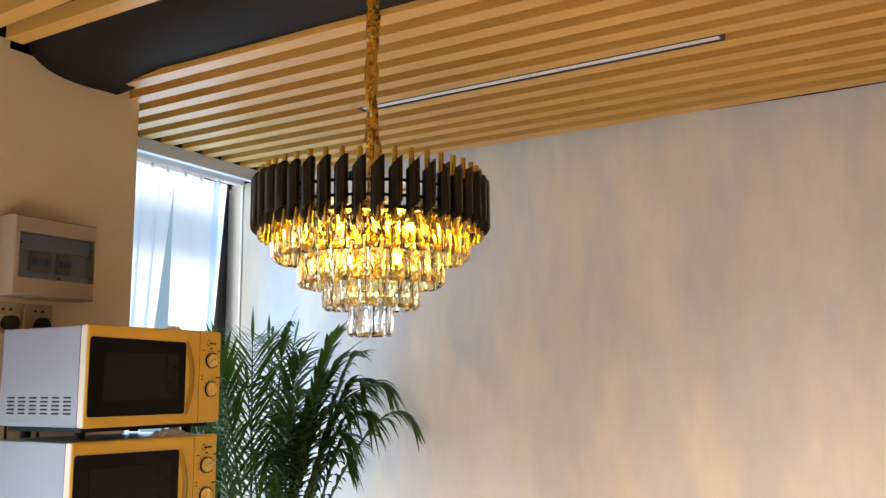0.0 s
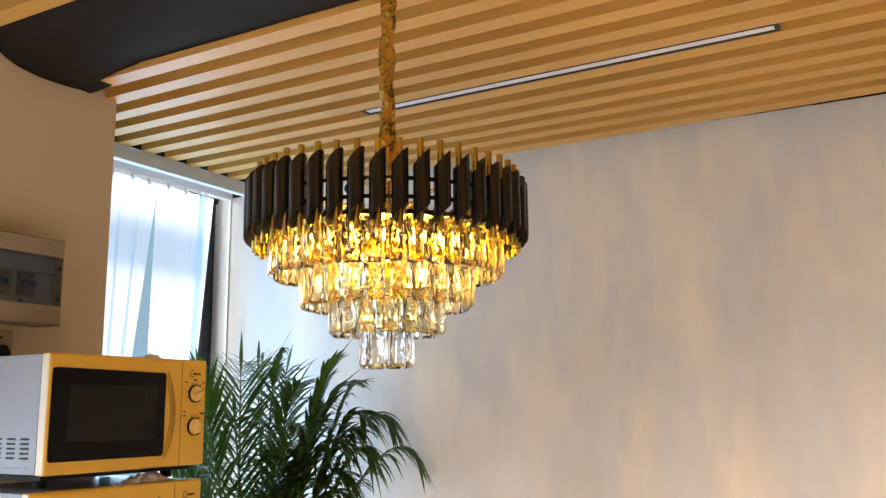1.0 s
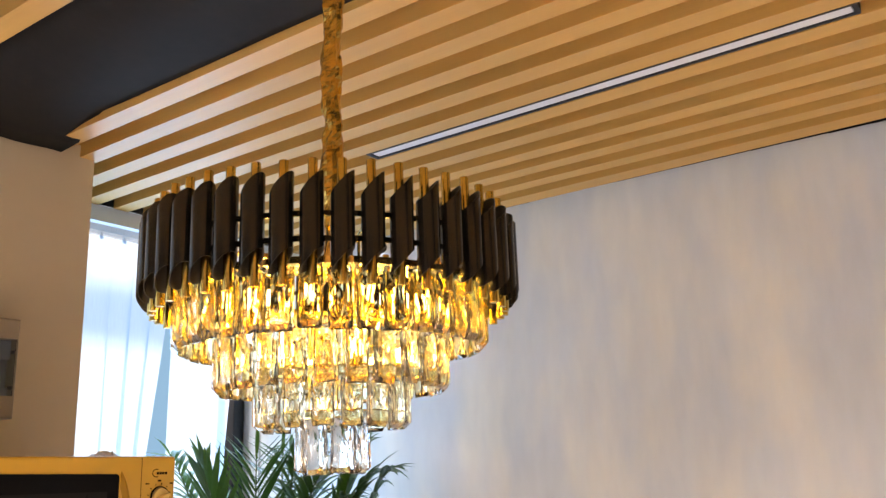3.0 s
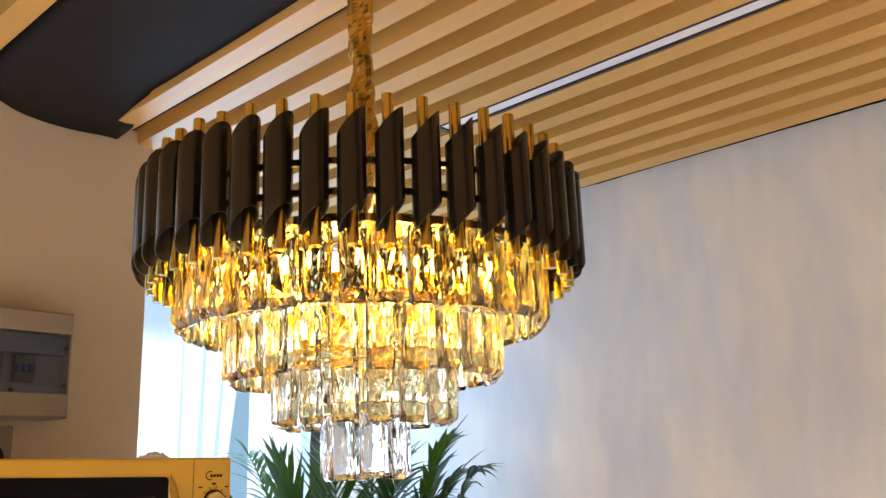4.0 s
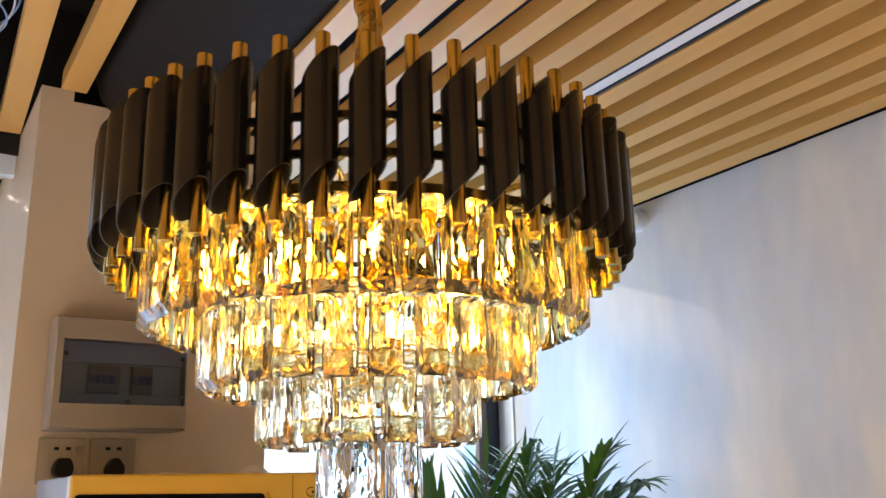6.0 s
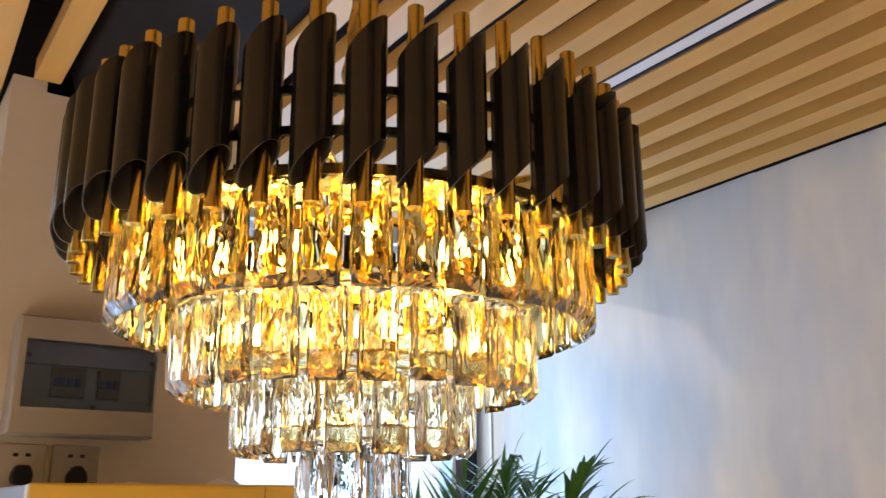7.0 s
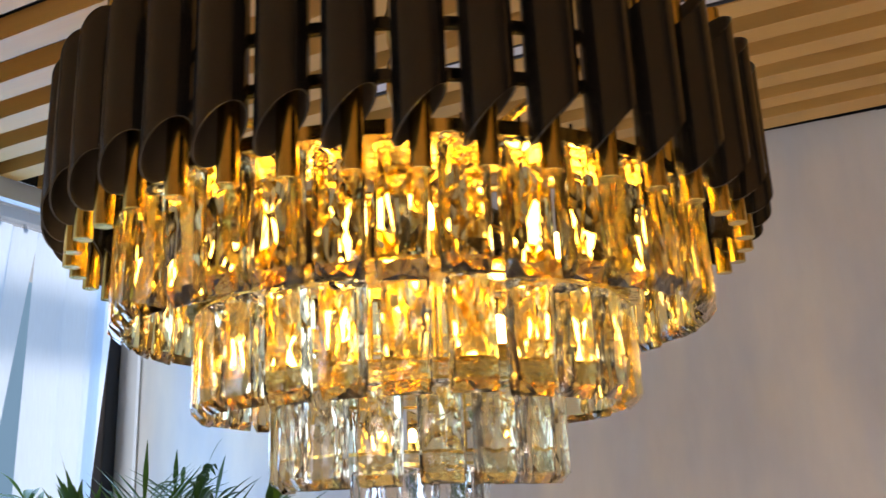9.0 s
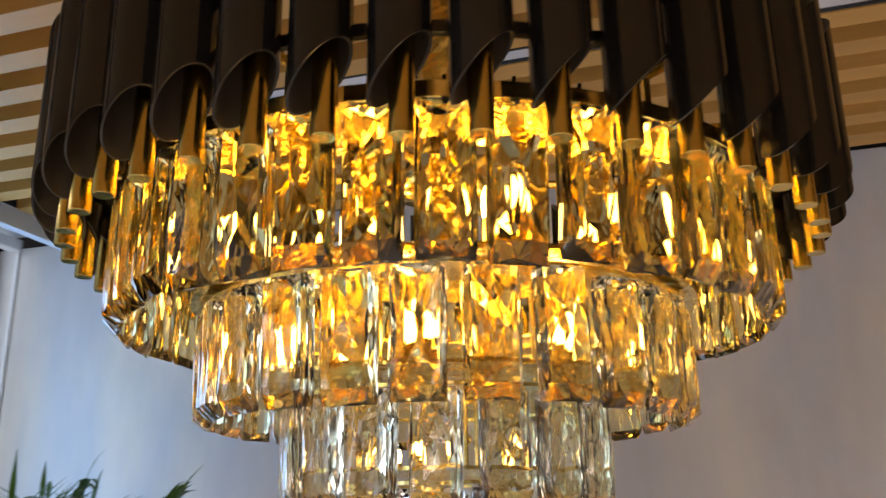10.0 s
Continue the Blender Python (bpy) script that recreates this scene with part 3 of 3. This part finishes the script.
# ---- microwaves ----


def plate(bm, x, pts, depth):
    """A flat piece with its face at x, outline pts in y and z, reaching back by depth."""
    f = bm.faces.new([bm.verts.new((x, y, z)) for y, z in pts])
    r = bmesh.ops.extrude_face_region(bm, geom=[f])
    bmesh.ops.translate(bm, vec=(-depth, 0, 0), verts=[g for g in r["geom"] if isinstance(g, bmesh.types.BMVert)])
    return bm


def disc_x(bm, x, y, z, r0, r1, x1, n=32, inner=None):
    """A round piece whose axis points along x, from x to x1."""
    m = Matrix.Translation((x, y, z)) @ Matrix.Rotation(radians(90), 4, "Y")
    return tube(bm, r0, r1, 0, x1 - x, n, inner=inner, m=m)


def microwave(x, y, z, turn, label):
    """Front faces +x, width along y; origin under the middle of the casing."""
    mw = thing("microwave", (x, y, z), label, "microwave", "stacked microwaves")
    mw.rotation_euler = (0, 0, radians(turn))
    W, H, D = 0.433, 0.273, 0.33
    z0, f = 0.030, D / 2
    part("body", boxm(-D / 2, f - 0.026, -W / 2, W / 2, z0, H - 0.002, bevel=0.004), MW_SIDE, mw, "pale grey steel casing")
    part("front_panel", boxm(f - 0.025, f, -W / 2 - 0.001, W / 2 + 0.001, z0 - 0.002, H, bevel=0.007, segs=3), MW_YELLOW, mw, "golden yellow plastic front")
    part("side_trim", boxm(f - 0.0262, f - 0.004, -W / 2 - 0.0016, -W / 2 + 0.004, z0, H - 0.002, bevel=0.001, segs=1), MW_TRIM, mw, "cream edge of the front")
    part("edge_seam", boxm(f - 0.0282, f - 0.0262, -W / 2 - 0.0006, -W / 2 + 0.004, z0, H - 0.002), MW_BLACK, mw)
    part("seam", boxm(f - 0.002, f + 0.0004, 0.1370, 0.1380, z0, H - 0.004), MW_BLACK, mw)
    # door glass with rounded corners
    bm = bmesh.new()
    pts = []
    for cy, cz, a0 in ((0.080, 0.232, 0), (-0.204, 0.236, 90), (-0.204, 0.062, 180), (0.080, 0.062, 270)):
        for k in range(5):
            a = radians(a0 + 22.5 * k)
            pts.append((cy + 0.008 * math.cos(a), cz + 0.008 * math.sin(a)))
    part("door_glass", plate(bm, f + 0.0015, pts, 0.004), MW_BLACK, mw, "glossy black door glass")
    part("door_screen", boxm(f + 0.001, f + 0.0022, -0.170, 0.063, 0.092, 0.208), MW_SCREEN, mw, "dark grey perforated screen")
    # crescent grip beside the door
    bm = bmesh.new()
    rows = []
    for j in range(17):
        v = j / 16
        zz = 0.048 + 0.196 * v
        bulge = 0.026 * math.sin(math.pi * v) ** 0.8
        rows.append([bm.verts.new((f + 0.0015 - 0.0075 * (1 - u) * (bulge / 0.026), 0.091 + 0.0005 + bulge * u, zz)) for u in (0, 0.33, 0.66, 1)])
    for a, b in zip(rows, rows[1:]):
        for i in range(3):
            bm.faces.new((a[i], a[i + 1], b[i + 1], b[i]))
    r = bmesh.ops.extrude_face_region(bm, geom=list(bm.faces))
    bmesh.ops.translate(bm, vec=(0.0025, 0, 0), verts=[g for g in r["geom"] if isinstance(g, bmesh.types.BMVert)])
    part("handle", bm, MW_GRIP, mw, "curved door grip, its yellow darkened for recess shade", smooth=True)
    # two dials
    for zz, tilt in ((0.194, 20), (0.117, 88)):
        k = part("dial", disc_x(bmesh.new(), f, 0.1805, zz, 0.0215, 0.0207, f + 0.005, inner=0.0198), MW_BLACK, mw, "dial with a dark ring")
        cap = part("dial_cap", disc_x(bmesh.new(), f, 0.1805, zz, 0.0188, 0.0172, f + 0.009), MW_KNOB, k, "pale yellow knob")
        grip = part("dial_grip", boxm(f + 0.0088, f + 0.017, -0.0155, 0.0155, -0.0032, 0.0032, bevel=0.0015), MW_KNOB, k)
        grip.matrix_basis = pose(0, 0.1805, zz, tilt, 0, 0)
        for a in range(-130, 140, 30):
            t = part("tick", boxm(f - 0.001, f + 0.0006, -0.0009, 0.0009, 0.0245, 0.0275), MW_BLACK, k)
            t.matrix_basis = pose(0, 0.1805, zz, a, 0, 0)
    # printed bars
    for y0, y1, z0b, z1b in ((0.148, 0.156, 0.219, 0.2215), (0.204, 0.211, 0.219, 0.2215), (0.176, 0.184, 0.224, 0.2275), (0.146, 0.152, 0.150, 0.153), (0.146, 0.152, 0.141, 0.144), (0.199, 0.213, 0.146, 0.149)):
        part("print", boxm(f - 0.001, f + 0.0006, y0, y1, z0b, z1b), MW_BLACK, mw)
    bm = bmesh.new()
    sweep(bm, [(f, 0.1715 + 0.0085 * math.cos(radians(a)), 0.2405 + 0.0075 * math.sin(radians(a))) for a in range(60, 301, 20)], 0.0009, 6)
    part("emblem", bm, MW_BLACK, mw)
    for i in range(4):
        part("emblem", boxm(f - 0.001, f + 0.0006, 0.1725 + 0.0065 * i, 0.1770 + 0.0065 * i, 0.2375, 0.2425), MW_BLACK, mw)
    # vent slots in the side
    for c in range(6):
        for rr in range(5):
            xc, zc = -0.118 + 0.0435 * c, 0.062 + 0.0095 * rr
            part("vent_slot", boxm(xc - 0.0135, xc + 0.0135, -W / 2 - 0.0008, -W / 2 + 0.002, zc - 0.0020, zc + 0.0020), MW_BLACK, mw)
    part("side_ridge", boxm(-0.14, 0.118, -W / 2 - 0.0015, -W / 2 + 0.001, 0.040, 0.043, bevel=0.0006, segs=1), MW_SIDE, mw)
    for xx in (-0.12, 0.09):
        for yy in (-0.17, 0.17):
            part("foot", tube(bmesh.new(), 0.013, 0.015, 0.0, z0 + 0.002, 16, m=Matrix.Translation((xx, yy, 0))), PLUG, mw, "black rubber foot")
    part("base_plate", boxm(-D / 2 + 0.02, f - 0.03, -W / 2 + 0.015, W / 2 - 0.015, z0 - 0.012, z0 + 0.001), PLUG, mw, "dark underside")
    return mw


microwave(-2.110, 1.7115, 1.379, 0, "golden yellow microwave oven standing on another microwave")
microwave(-2.095, 1.690, 1.104, -3, "golden yellow microwave oven on a white cabinet")
cab = thing("cabinet", (-2.1, 1.69, 0), "plain white cabinet under the microwaves", "cabinet")
part("body", boxm(-0.24, 0.2, -0.30, 0.30, 0.06, 1.08, bevel=0.004), WHITE, cab)
part("top", boxm(-0.245, 0.215, -0.31, 0.31, 1.08, 1.104, bevel=0.004), WHITE, cab)
part("plinth", boxm(-0.24, 0.16, -0.29, 0.29, 0.0, 0.06), FRAME_DARK, cab)
for s in (-1, 1):
    d = part("door", boxm(0.2, 0.216, min(s * 0.002, s * 0.297), max(s * 0.002, s * 0.297), 0.065, 1.072, bevel=0.003), WHITE, cab)
    part("handle", boxm(0.216, 0.232, min(s * 0.02, s * 0.03), max(s * 0.02, s * 0.03), 0.55, 0.69, bevel=0.003), FRAME_DARK, d)


def crumpled(name, at, sx, sy, h, seed, label, category, mat):
    """A piece of crumpled plastic film."""
    bm = bmesh.new()
    nx, ny = 18, 14
    rows = []
    for i in range(nx):
        rows.append([])
        for j in range(ny):
            u, v = i / (nx - 1) - 0.5, j / (ny - 1) - 0.5
            edge = max(0.0, 1 - 4 * max(abs(u), abs(v)) ** 2)
            hh = h * edge * (0.55 + abs(noise.noise(Vector((u * 5, v * 5, seed)))) * 1.6)
            rows[-1].append(bm.verts.new((u * sx + 0.006 * noise.noise(Vector((u * 9, v * 9, seed + 3))), v * sy + 0.006 * noise.noise(Vector((u * 9, v * 9, seed + 7))), hh)))
    for a, b in zip(rows, rows[1:]):
        for j in range(ny - 1):
            bm.faces.new((a[j], b[j], b[j + 1], a[j + 1]))
    r = bmesh.ops.extrude_face_region(bm, geom=list(bm.faces))
    bmesh.ops.translate(bm, vec=(0, 0, 0.0008), verts=[g for g in r["geom"] if isinstance(g, bmesh.types.BMVert)])
    ob = mesh_object(name, bm, mat)
    ob.location = at
    return tagged(ob, label, category)


crumpled("plastic_film", (-1.995, 1.795, 1.651), 0.035, 0.055, 0.012, 1.0, "crumpled clear plastic film on top of the microwave", "plastic film", FOIL)
crumpled("plastic_film", (-2.02, 1.66, 1.651), 0.03, 0.08, 0.004, 5.0, "thin flat strip of plastic film on top of the microwave", "plastic film", FOIL)
crumpled("plastic_film", (-1.99, 1.80, 1.376), 0.05, 0.11, 0.016, 9.0, "crumpled plastic film between the two microwaves", "plastic film", FOIL)

# ---- breaker box ----
bb = thing("breaker_box", (-2.353, 1.622, 1.742), "ivory plastic breaker box with a smoked window", "breaker box")
bm = bmesh.new()
box(bm, 0, 0.030, -0.119, 0.132, 0, 0.212, bevel=0.004)
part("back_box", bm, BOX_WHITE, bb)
bm = bmesh.new()
outer, inner = ((-0.120, 0.0), (0.1335, 0.0), (0.1335, 0.212), (-0.120, 0.212)), ((-0.104, 0.047), (0.129, 0.047), (0.129, 0.169), (-0.104, 0.169))
rings = [[bm.verts.new((x, y, z)) for y, z in q] for x, q in ((0.030, outer), (0.080, outer), (0.085, [(y * 0.97, 0.106 + (z - 0.106) * 0.965) for y, z in outer]), (0.085, inner), (0.030, inner))]
for a, b in zip(rings, rings[1:] + rings[:1]):
    for i in range(4):
        bm.faces.new((a[i], a[(i + 1) % 4], b[(i + 1) % 4], b[i]))
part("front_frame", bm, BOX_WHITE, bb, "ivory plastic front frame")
part("inner_panel", boxm(0.030, 0.046, -0.104, 0.129, 0.047, 0.169), BOX_INNER, bb, "grey inner panel")
part("inner_panel", boxm(0.046, 0.058, -0.104, 0.129, 0.128, 0.169, bevel=0.002), BOX_INNER, bb)
part("inner_panel", boxm(0.046, 0.058, -0.104, 0.129, 0.047, 0.066, bevel=0.002), BOX_INNER, bb)
for y0, n in ((-0.052, 2), (-0.014, 1), (0.030, 2)):
    br = part("breaker", boxm(0.046, 0.062, y0, y0 + 0.018 * n + 0.004, 0.070, 0.124, bevel=0.002), BREAKER, bb, "white circuit breaker")
    for i in range(n + (1 if n == 2 else 0)):
        part("toggle", boxm(0.062, 0.073, y0 + 0.002 + 0.0125 * i, y0 + 0.0115 + 0.0125 * i, 0.088, 0.104, bevel=0.0015), BLUE, br, "blue toggle")
cover = part("cover", boxm(0.0775, 0.0800, -0.1035, 0.1285, 0.0475, 0.1685), SMOKED, bb, "smoked clear cover")
cover.visible_shadow = False
for yy, zz in ((-0.098, 0.140), (0.121, 0.140), (0.121, 0.064), (0.020, 0.052)):
    part("catch", boxm(0.0795, 0.083, yy - 0.004, yy + 0.004, zz - 0.004, zz + 0.004, bevel=0.001), FRAME_DARK, bb)


def wall_socket(y, taper):
    s = thing("wall_socket", (-2.353, y, 1.644), "ivory wall socket with a black plug in it", "socket", "sockets under the breaker box")
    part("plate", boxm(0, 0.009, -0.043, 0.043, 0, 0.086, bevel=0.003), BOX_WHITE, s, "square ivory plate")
    for yy in (-0.0105, 0.0105):
        part("slot", boxm(0.0085, 0.0094, yy - 0.0045, yy + 0.0045, 0.063, 0.069), PLUG, s)
    part("switch_dot", boxm(0.0085, 0.0105, 0.024, 0.036, 0.058, 0.070, bevel=0.001), BOX_WHITE, s)
    p = thing("plug", (-2.344, y, 1.673), "black rubber power plug in the socket", "plug", "plugs under the breaker box")
    bm = bmesh.new()
    pts = [(-0.017, -0.009), (-0.011, -0.016), (0.011, -0.016), (0.017, -0.009), (0.017 - 0.4 * taper, 0.004), (0.010 - taper, 0.018), (-0.010 + taper, 0.018), (-0.017 + 0.4 * taper, 0.004)]
    plate(bm, 0.036, pts, 0.036)
    bmesh.ops.bevel(bm, geom=list(bm.edges), offset=0.002, segments=2, affect="EDGES")
    part("body", bm, PLUG, p)
    bm = bmesh.new()
    sweep(bm, [(0.026, 0.0, -0.016), (0.030, 0.0, -0.04), (0.020, 0.004, -0.10), (0.018, 0.006, -0.30), (0.018, 0.01, -0.70), (0.020, 0.02, -1.2)], 0.0038, 8)
    part("cord", bm, PLUG, p, "black cord")


wall_socket(1.544, 0.0)
wall_socket(1.638, 0.005)

# ---- palm ----
palm = thing("potted_palm", (-2.40, 2.66, 0.0), "tall green palm with arching feathery fronds beside the window", "palm")
part("pot", lathe(bmesh.new(), [(0.11, 0.0), (0.135, 0.02), (0.16, 0.27), (0.168, 0.29), (0.155, 0.295), (0.145, 0.27)], 32, cap=True), WHITE, palm, "white ceramic pot", smooth=True)
rnd = random.Random(7)


def bezier(p, t):
    a, b, c, d = [Vector(q) for q in p]
    return a * (1 - t) ** 3 + b * 3 * t * (1 - t) ** 2 + c * 3 * t * t * (1 - t) + d * t ** 3


def leaflet(bm, p, along, side, length, width, droop):
    """A narrow folded blade that leaves p and bends down."""
    n = 6
    d = (along * 0.85 + side * 0.80).normalized()
    w = d.cross(Vector((0, 0, 1)))
    w = w.normalized() if w.length > 0.05 else side
    prev = None
    for i in range(n + 1):
        t = i / n
        c = p + d * length * t + Vector((0, 0, -droop * length * t * t))
        k = width * (0.35 + 1.3 * t) if t < 0.4 else width * (0.87 * (1 - t) / 0.6 + 0.02)
        row = (bm.verts.new(c - w * k + Vector((0, 0, k * 0.5))), bm.verts.new(c), bm.verts.new(c + w * k + Vector((0, 0, k * 0.5))))
        if prev:
            bm.faces.new((prev[0], prev[1], row[1], row[0]))
            bm.faces.new((prev[1], prev[2], row[2], row[1]))
        prev = row


def frond(tip, mid, n, size, droop):
    """tip and mid are places in the room; the stalk rises from the pot."""
    o = Vector(palm.location)
    foot = Vector((rnd.uniform(-0.07, 0.07), rnd.uniform(-0.07, 0.07), 0.27))
    tip, mid = Vector(tip) - o, Vector(mid) - o
    ctrl = [foot, foot * 0.6 + Vector((mid.x * 0.35, mid.y * 0.35, 0.75)), mid * 1.12 - Vector((0, 0, mid.z * 0.12)) + Vector((0, 0, 0.08)), tip]
    pts = [bezier(ctrl, i / 26) for i in range(27)]
    stalk = part("frond", sweep(bmesh.new(), pts, lambda t: 0.0068 * (1 - 0.85 * t) + 0.0008, 7), STEM, palm, "green arching stalk", smooth=True)
    bm = bmesh.new()
    for i in range(n):
        t = 0.46 + 0.54 * (i + 0.5) / n
        p, q = bezier(ctrl, t), bezier(ctrl, min(t + 0.02, 1.0))
        q2 = bezier(ctrl, t - 0.02)
        along = (q - q2).normalized()
        side = along.cross(Vector((0, 0, 1)))
        side = side.normalized() if side.length > 0.1 else Vector((1, 0, 0))
        s = math.sin(math.pi * (0.18 + 0.74 * i / n)) ** 0.7
        for k in (-1, 1):
            leaflet(bm, p, along + Vector((rnd.uniform(-0.12, 0.12), rnd.uniform(-0.12, 0.12), rnd.uniform(-0.05, 0.15))), side * k, 1.22 * size * s * rnd.uniform(0.8, 1.12), 0.0112 * rnd.uniform(0.75, 1.2), droop * rnd.uniform(0.6, 1.3))
    leaflet(bm, pts[-1], (pts[-1] - pts[-3]).normalized(), Vector((0, 0, 0.01)), size * 0.7, 0.008, droop * 0.6)
    tagged(part("foliage", bm, LEAF, stalk, "narrow glossy green leaflets", smooth=True), kind="stuff")


FRONDS = [((-2.10, 2.82, 1.50), (-2.22, 2.80, 1.56), 0.15, 0.7), ((-2.19, 2.90, 1.62), (-2.27, 2.86, 1.56), 0.13, 0.6),
          ((-2.00, 3.00, 1.36), (-2.15, 2.92, 1.50), 0.13, 0.95), ((-2.06, 2.92, 1.48), (-2.20, 2.86, 1.60), 0.14, 0.9),
          ((-2.20, 2.72, 1.54), (-2.29, 2.69, 1.40), 0.18, 0.6), ((-2.26, 2.72, 1.44), (-2.33, 2.70, 1.32), 0.18, 0.6),
          ((-2.16, 2.78, 1.32), (-2.26, 2.74, 1.30), 0.17, 0.8), ((-2.28, 2.60, 1.38), (-2.33, 2.61, 1.28), 0.18, 0.7),
          ((-2.16, 2.84, 1.46), (-2.25, 2.80, 1.42), 0.16, 0.8), ((-2.24, 2.66, 1.30), (-2.31, 2.66, 1.24), 0.16, 0.7),
          ((-2.10, 2.86, 1.38), (-2.21, 2.82, 1.46), 0.14, 0.9), ((-2.20, 2.80, 1.70), (-2.31, 2.74, 1.50), 0.15, 0.3),
          ((-2.33, 2.66, 1.72), (-2.37, 2.62, 1.52), 0.17, 0.7), ((-2.45, 2.60, 1.66), (-2.42, 2.58, 1.44), 0.20, 0.05),
          ((-2.46, 2.42, 1.64), (-2.42, 2.46, 1.44), 0.19, 0.10), ((-2.72, 2.50, 1.68), (-2.58, 2.52, 1.50), 0.16, 0.5),
          ((-2.58, 2.32, 1.58), (-2.50, 2.42, 1.42), 0.19, 0.25), ((-2.55, 2.80, 1.68), (-2.50, 2.74, 1.46), 0.19, 0.3),
          ((-2.62, 2.90, 1.70), (-2.54, 2.80, 1.50), 0.16, 0.8), ((-2.42, 2.80, 1.66), (-2.42, 2.74, 1.42), 0.19, 0.4),
          ((-2.26, 2.66, 1.60), (-2.34, 2.64, 1.42), 0.20, 0.4), ((-2.34, 2.46, 1.50), (-2.38, 2.52, 1.36), 0.20, 0.5),
          ((-2.18, 2.60, 1.48), (-2.30, 2.60, 1.42), 0.20, 0.6), ((-2.22, 2.84, 1.60), (-2.32, 2.78, 1.44), 0.20, 0.5),
          ((-2.52, 2.36, 1.42), (-2.46, 2.46, 1.34), 0.20, 0.6), ((-2.13, 2.74, 1.42), (-2.26, 2.70, 1.44), 0.17, 0.8),
          ((-2.18, 2.84, 1.22), (-2.26, 2.78, 1.34), 0.13, 0.8), ((-2.66, 2.58, 1.54), (-2.56, 2.60, 1.38), 0.19, 0.4),
          ((-2.30, 2.54, 1.24), (-2.36, 2.56, 1.26), 0.19, 0.7), ((-2.34, 2.70, 1.40), (-2.38, 2.68, 1.28), 0.19, 0.6)]
for tip, mid, size, droop in FRONDS:
    frond(tip, mid, 20, size * 1.06, droop * 0.8)

# ---- small things under the ceiling ----
cam_dome = thing("security_camera", (-2.315, YN - 0.0, 2.378), "small white dome security camera on the wall", "security camera")
bm = bmesh.new()
disc_y = Matrix.Rotation(radians(90), 4, "X")
tube(bm, 0.034, 0.034, 0.0, 0.02, 28, m=disc_y)
part("mount", bm, WHITE, cam_dome)
bm = bmesh.new()
bmesh.ops.create_uvsphere(bm, u_segments=28, v_segments=18, radius=0.034, matrix=Matrix.Translation((0, -0.055, -0.005)))
part("ball", bm, WHITE, cam_dome, smooth=True)
bm = bmesh.new()
bmesh.ops.create_uvsphere(bm, u_segments=20, v_segments=14, radius=0.021, matrix=Matrix.Translation((0.010, -0.084, -0.016)))
part("lens", bm, MW_BLACK, cam_dome, "glossy black lens", smooth=True)

CABLE_BLUE = material("pale blue cable", (0.22, 0.36, 0.66), 0.35, var=0.05)
CABLE_WHITE = material("white cable", (0.75, 0.78, 0.84), 0.35, var=0.05)
coil = thing("cable_coil", (-2.15, 1.262, 2.4365), "loose coil of blue and white cables lying on the slats", "cable")
for i in range(11):
    bm = bmesh.new()
    r = 0.085 + 0.009 * (i % 5)
    tilt, off = rnd.uniform(-0.25, 0.25), rnd.uniform(-0.02, 0.02)
    pts = [(1.25 * r * math.cos(a) + off + 0.010 * math.sin(3 * a + i), 0.85 * r * math.sin(a) + 0.004 * math.cos(2 * a + i), 0.010 + 0.011 * i + abs(tilt) * r + tilt * r * math.cos(a + i)) for a in [2 * math.pi * k / 44 for k in range(43)]]
    part("cable", sweep(bm, pts, 0.0021, 6), CABLE_WHITE if i % 3 == 0 else CABLE_BLUE, coil, smooth=True)
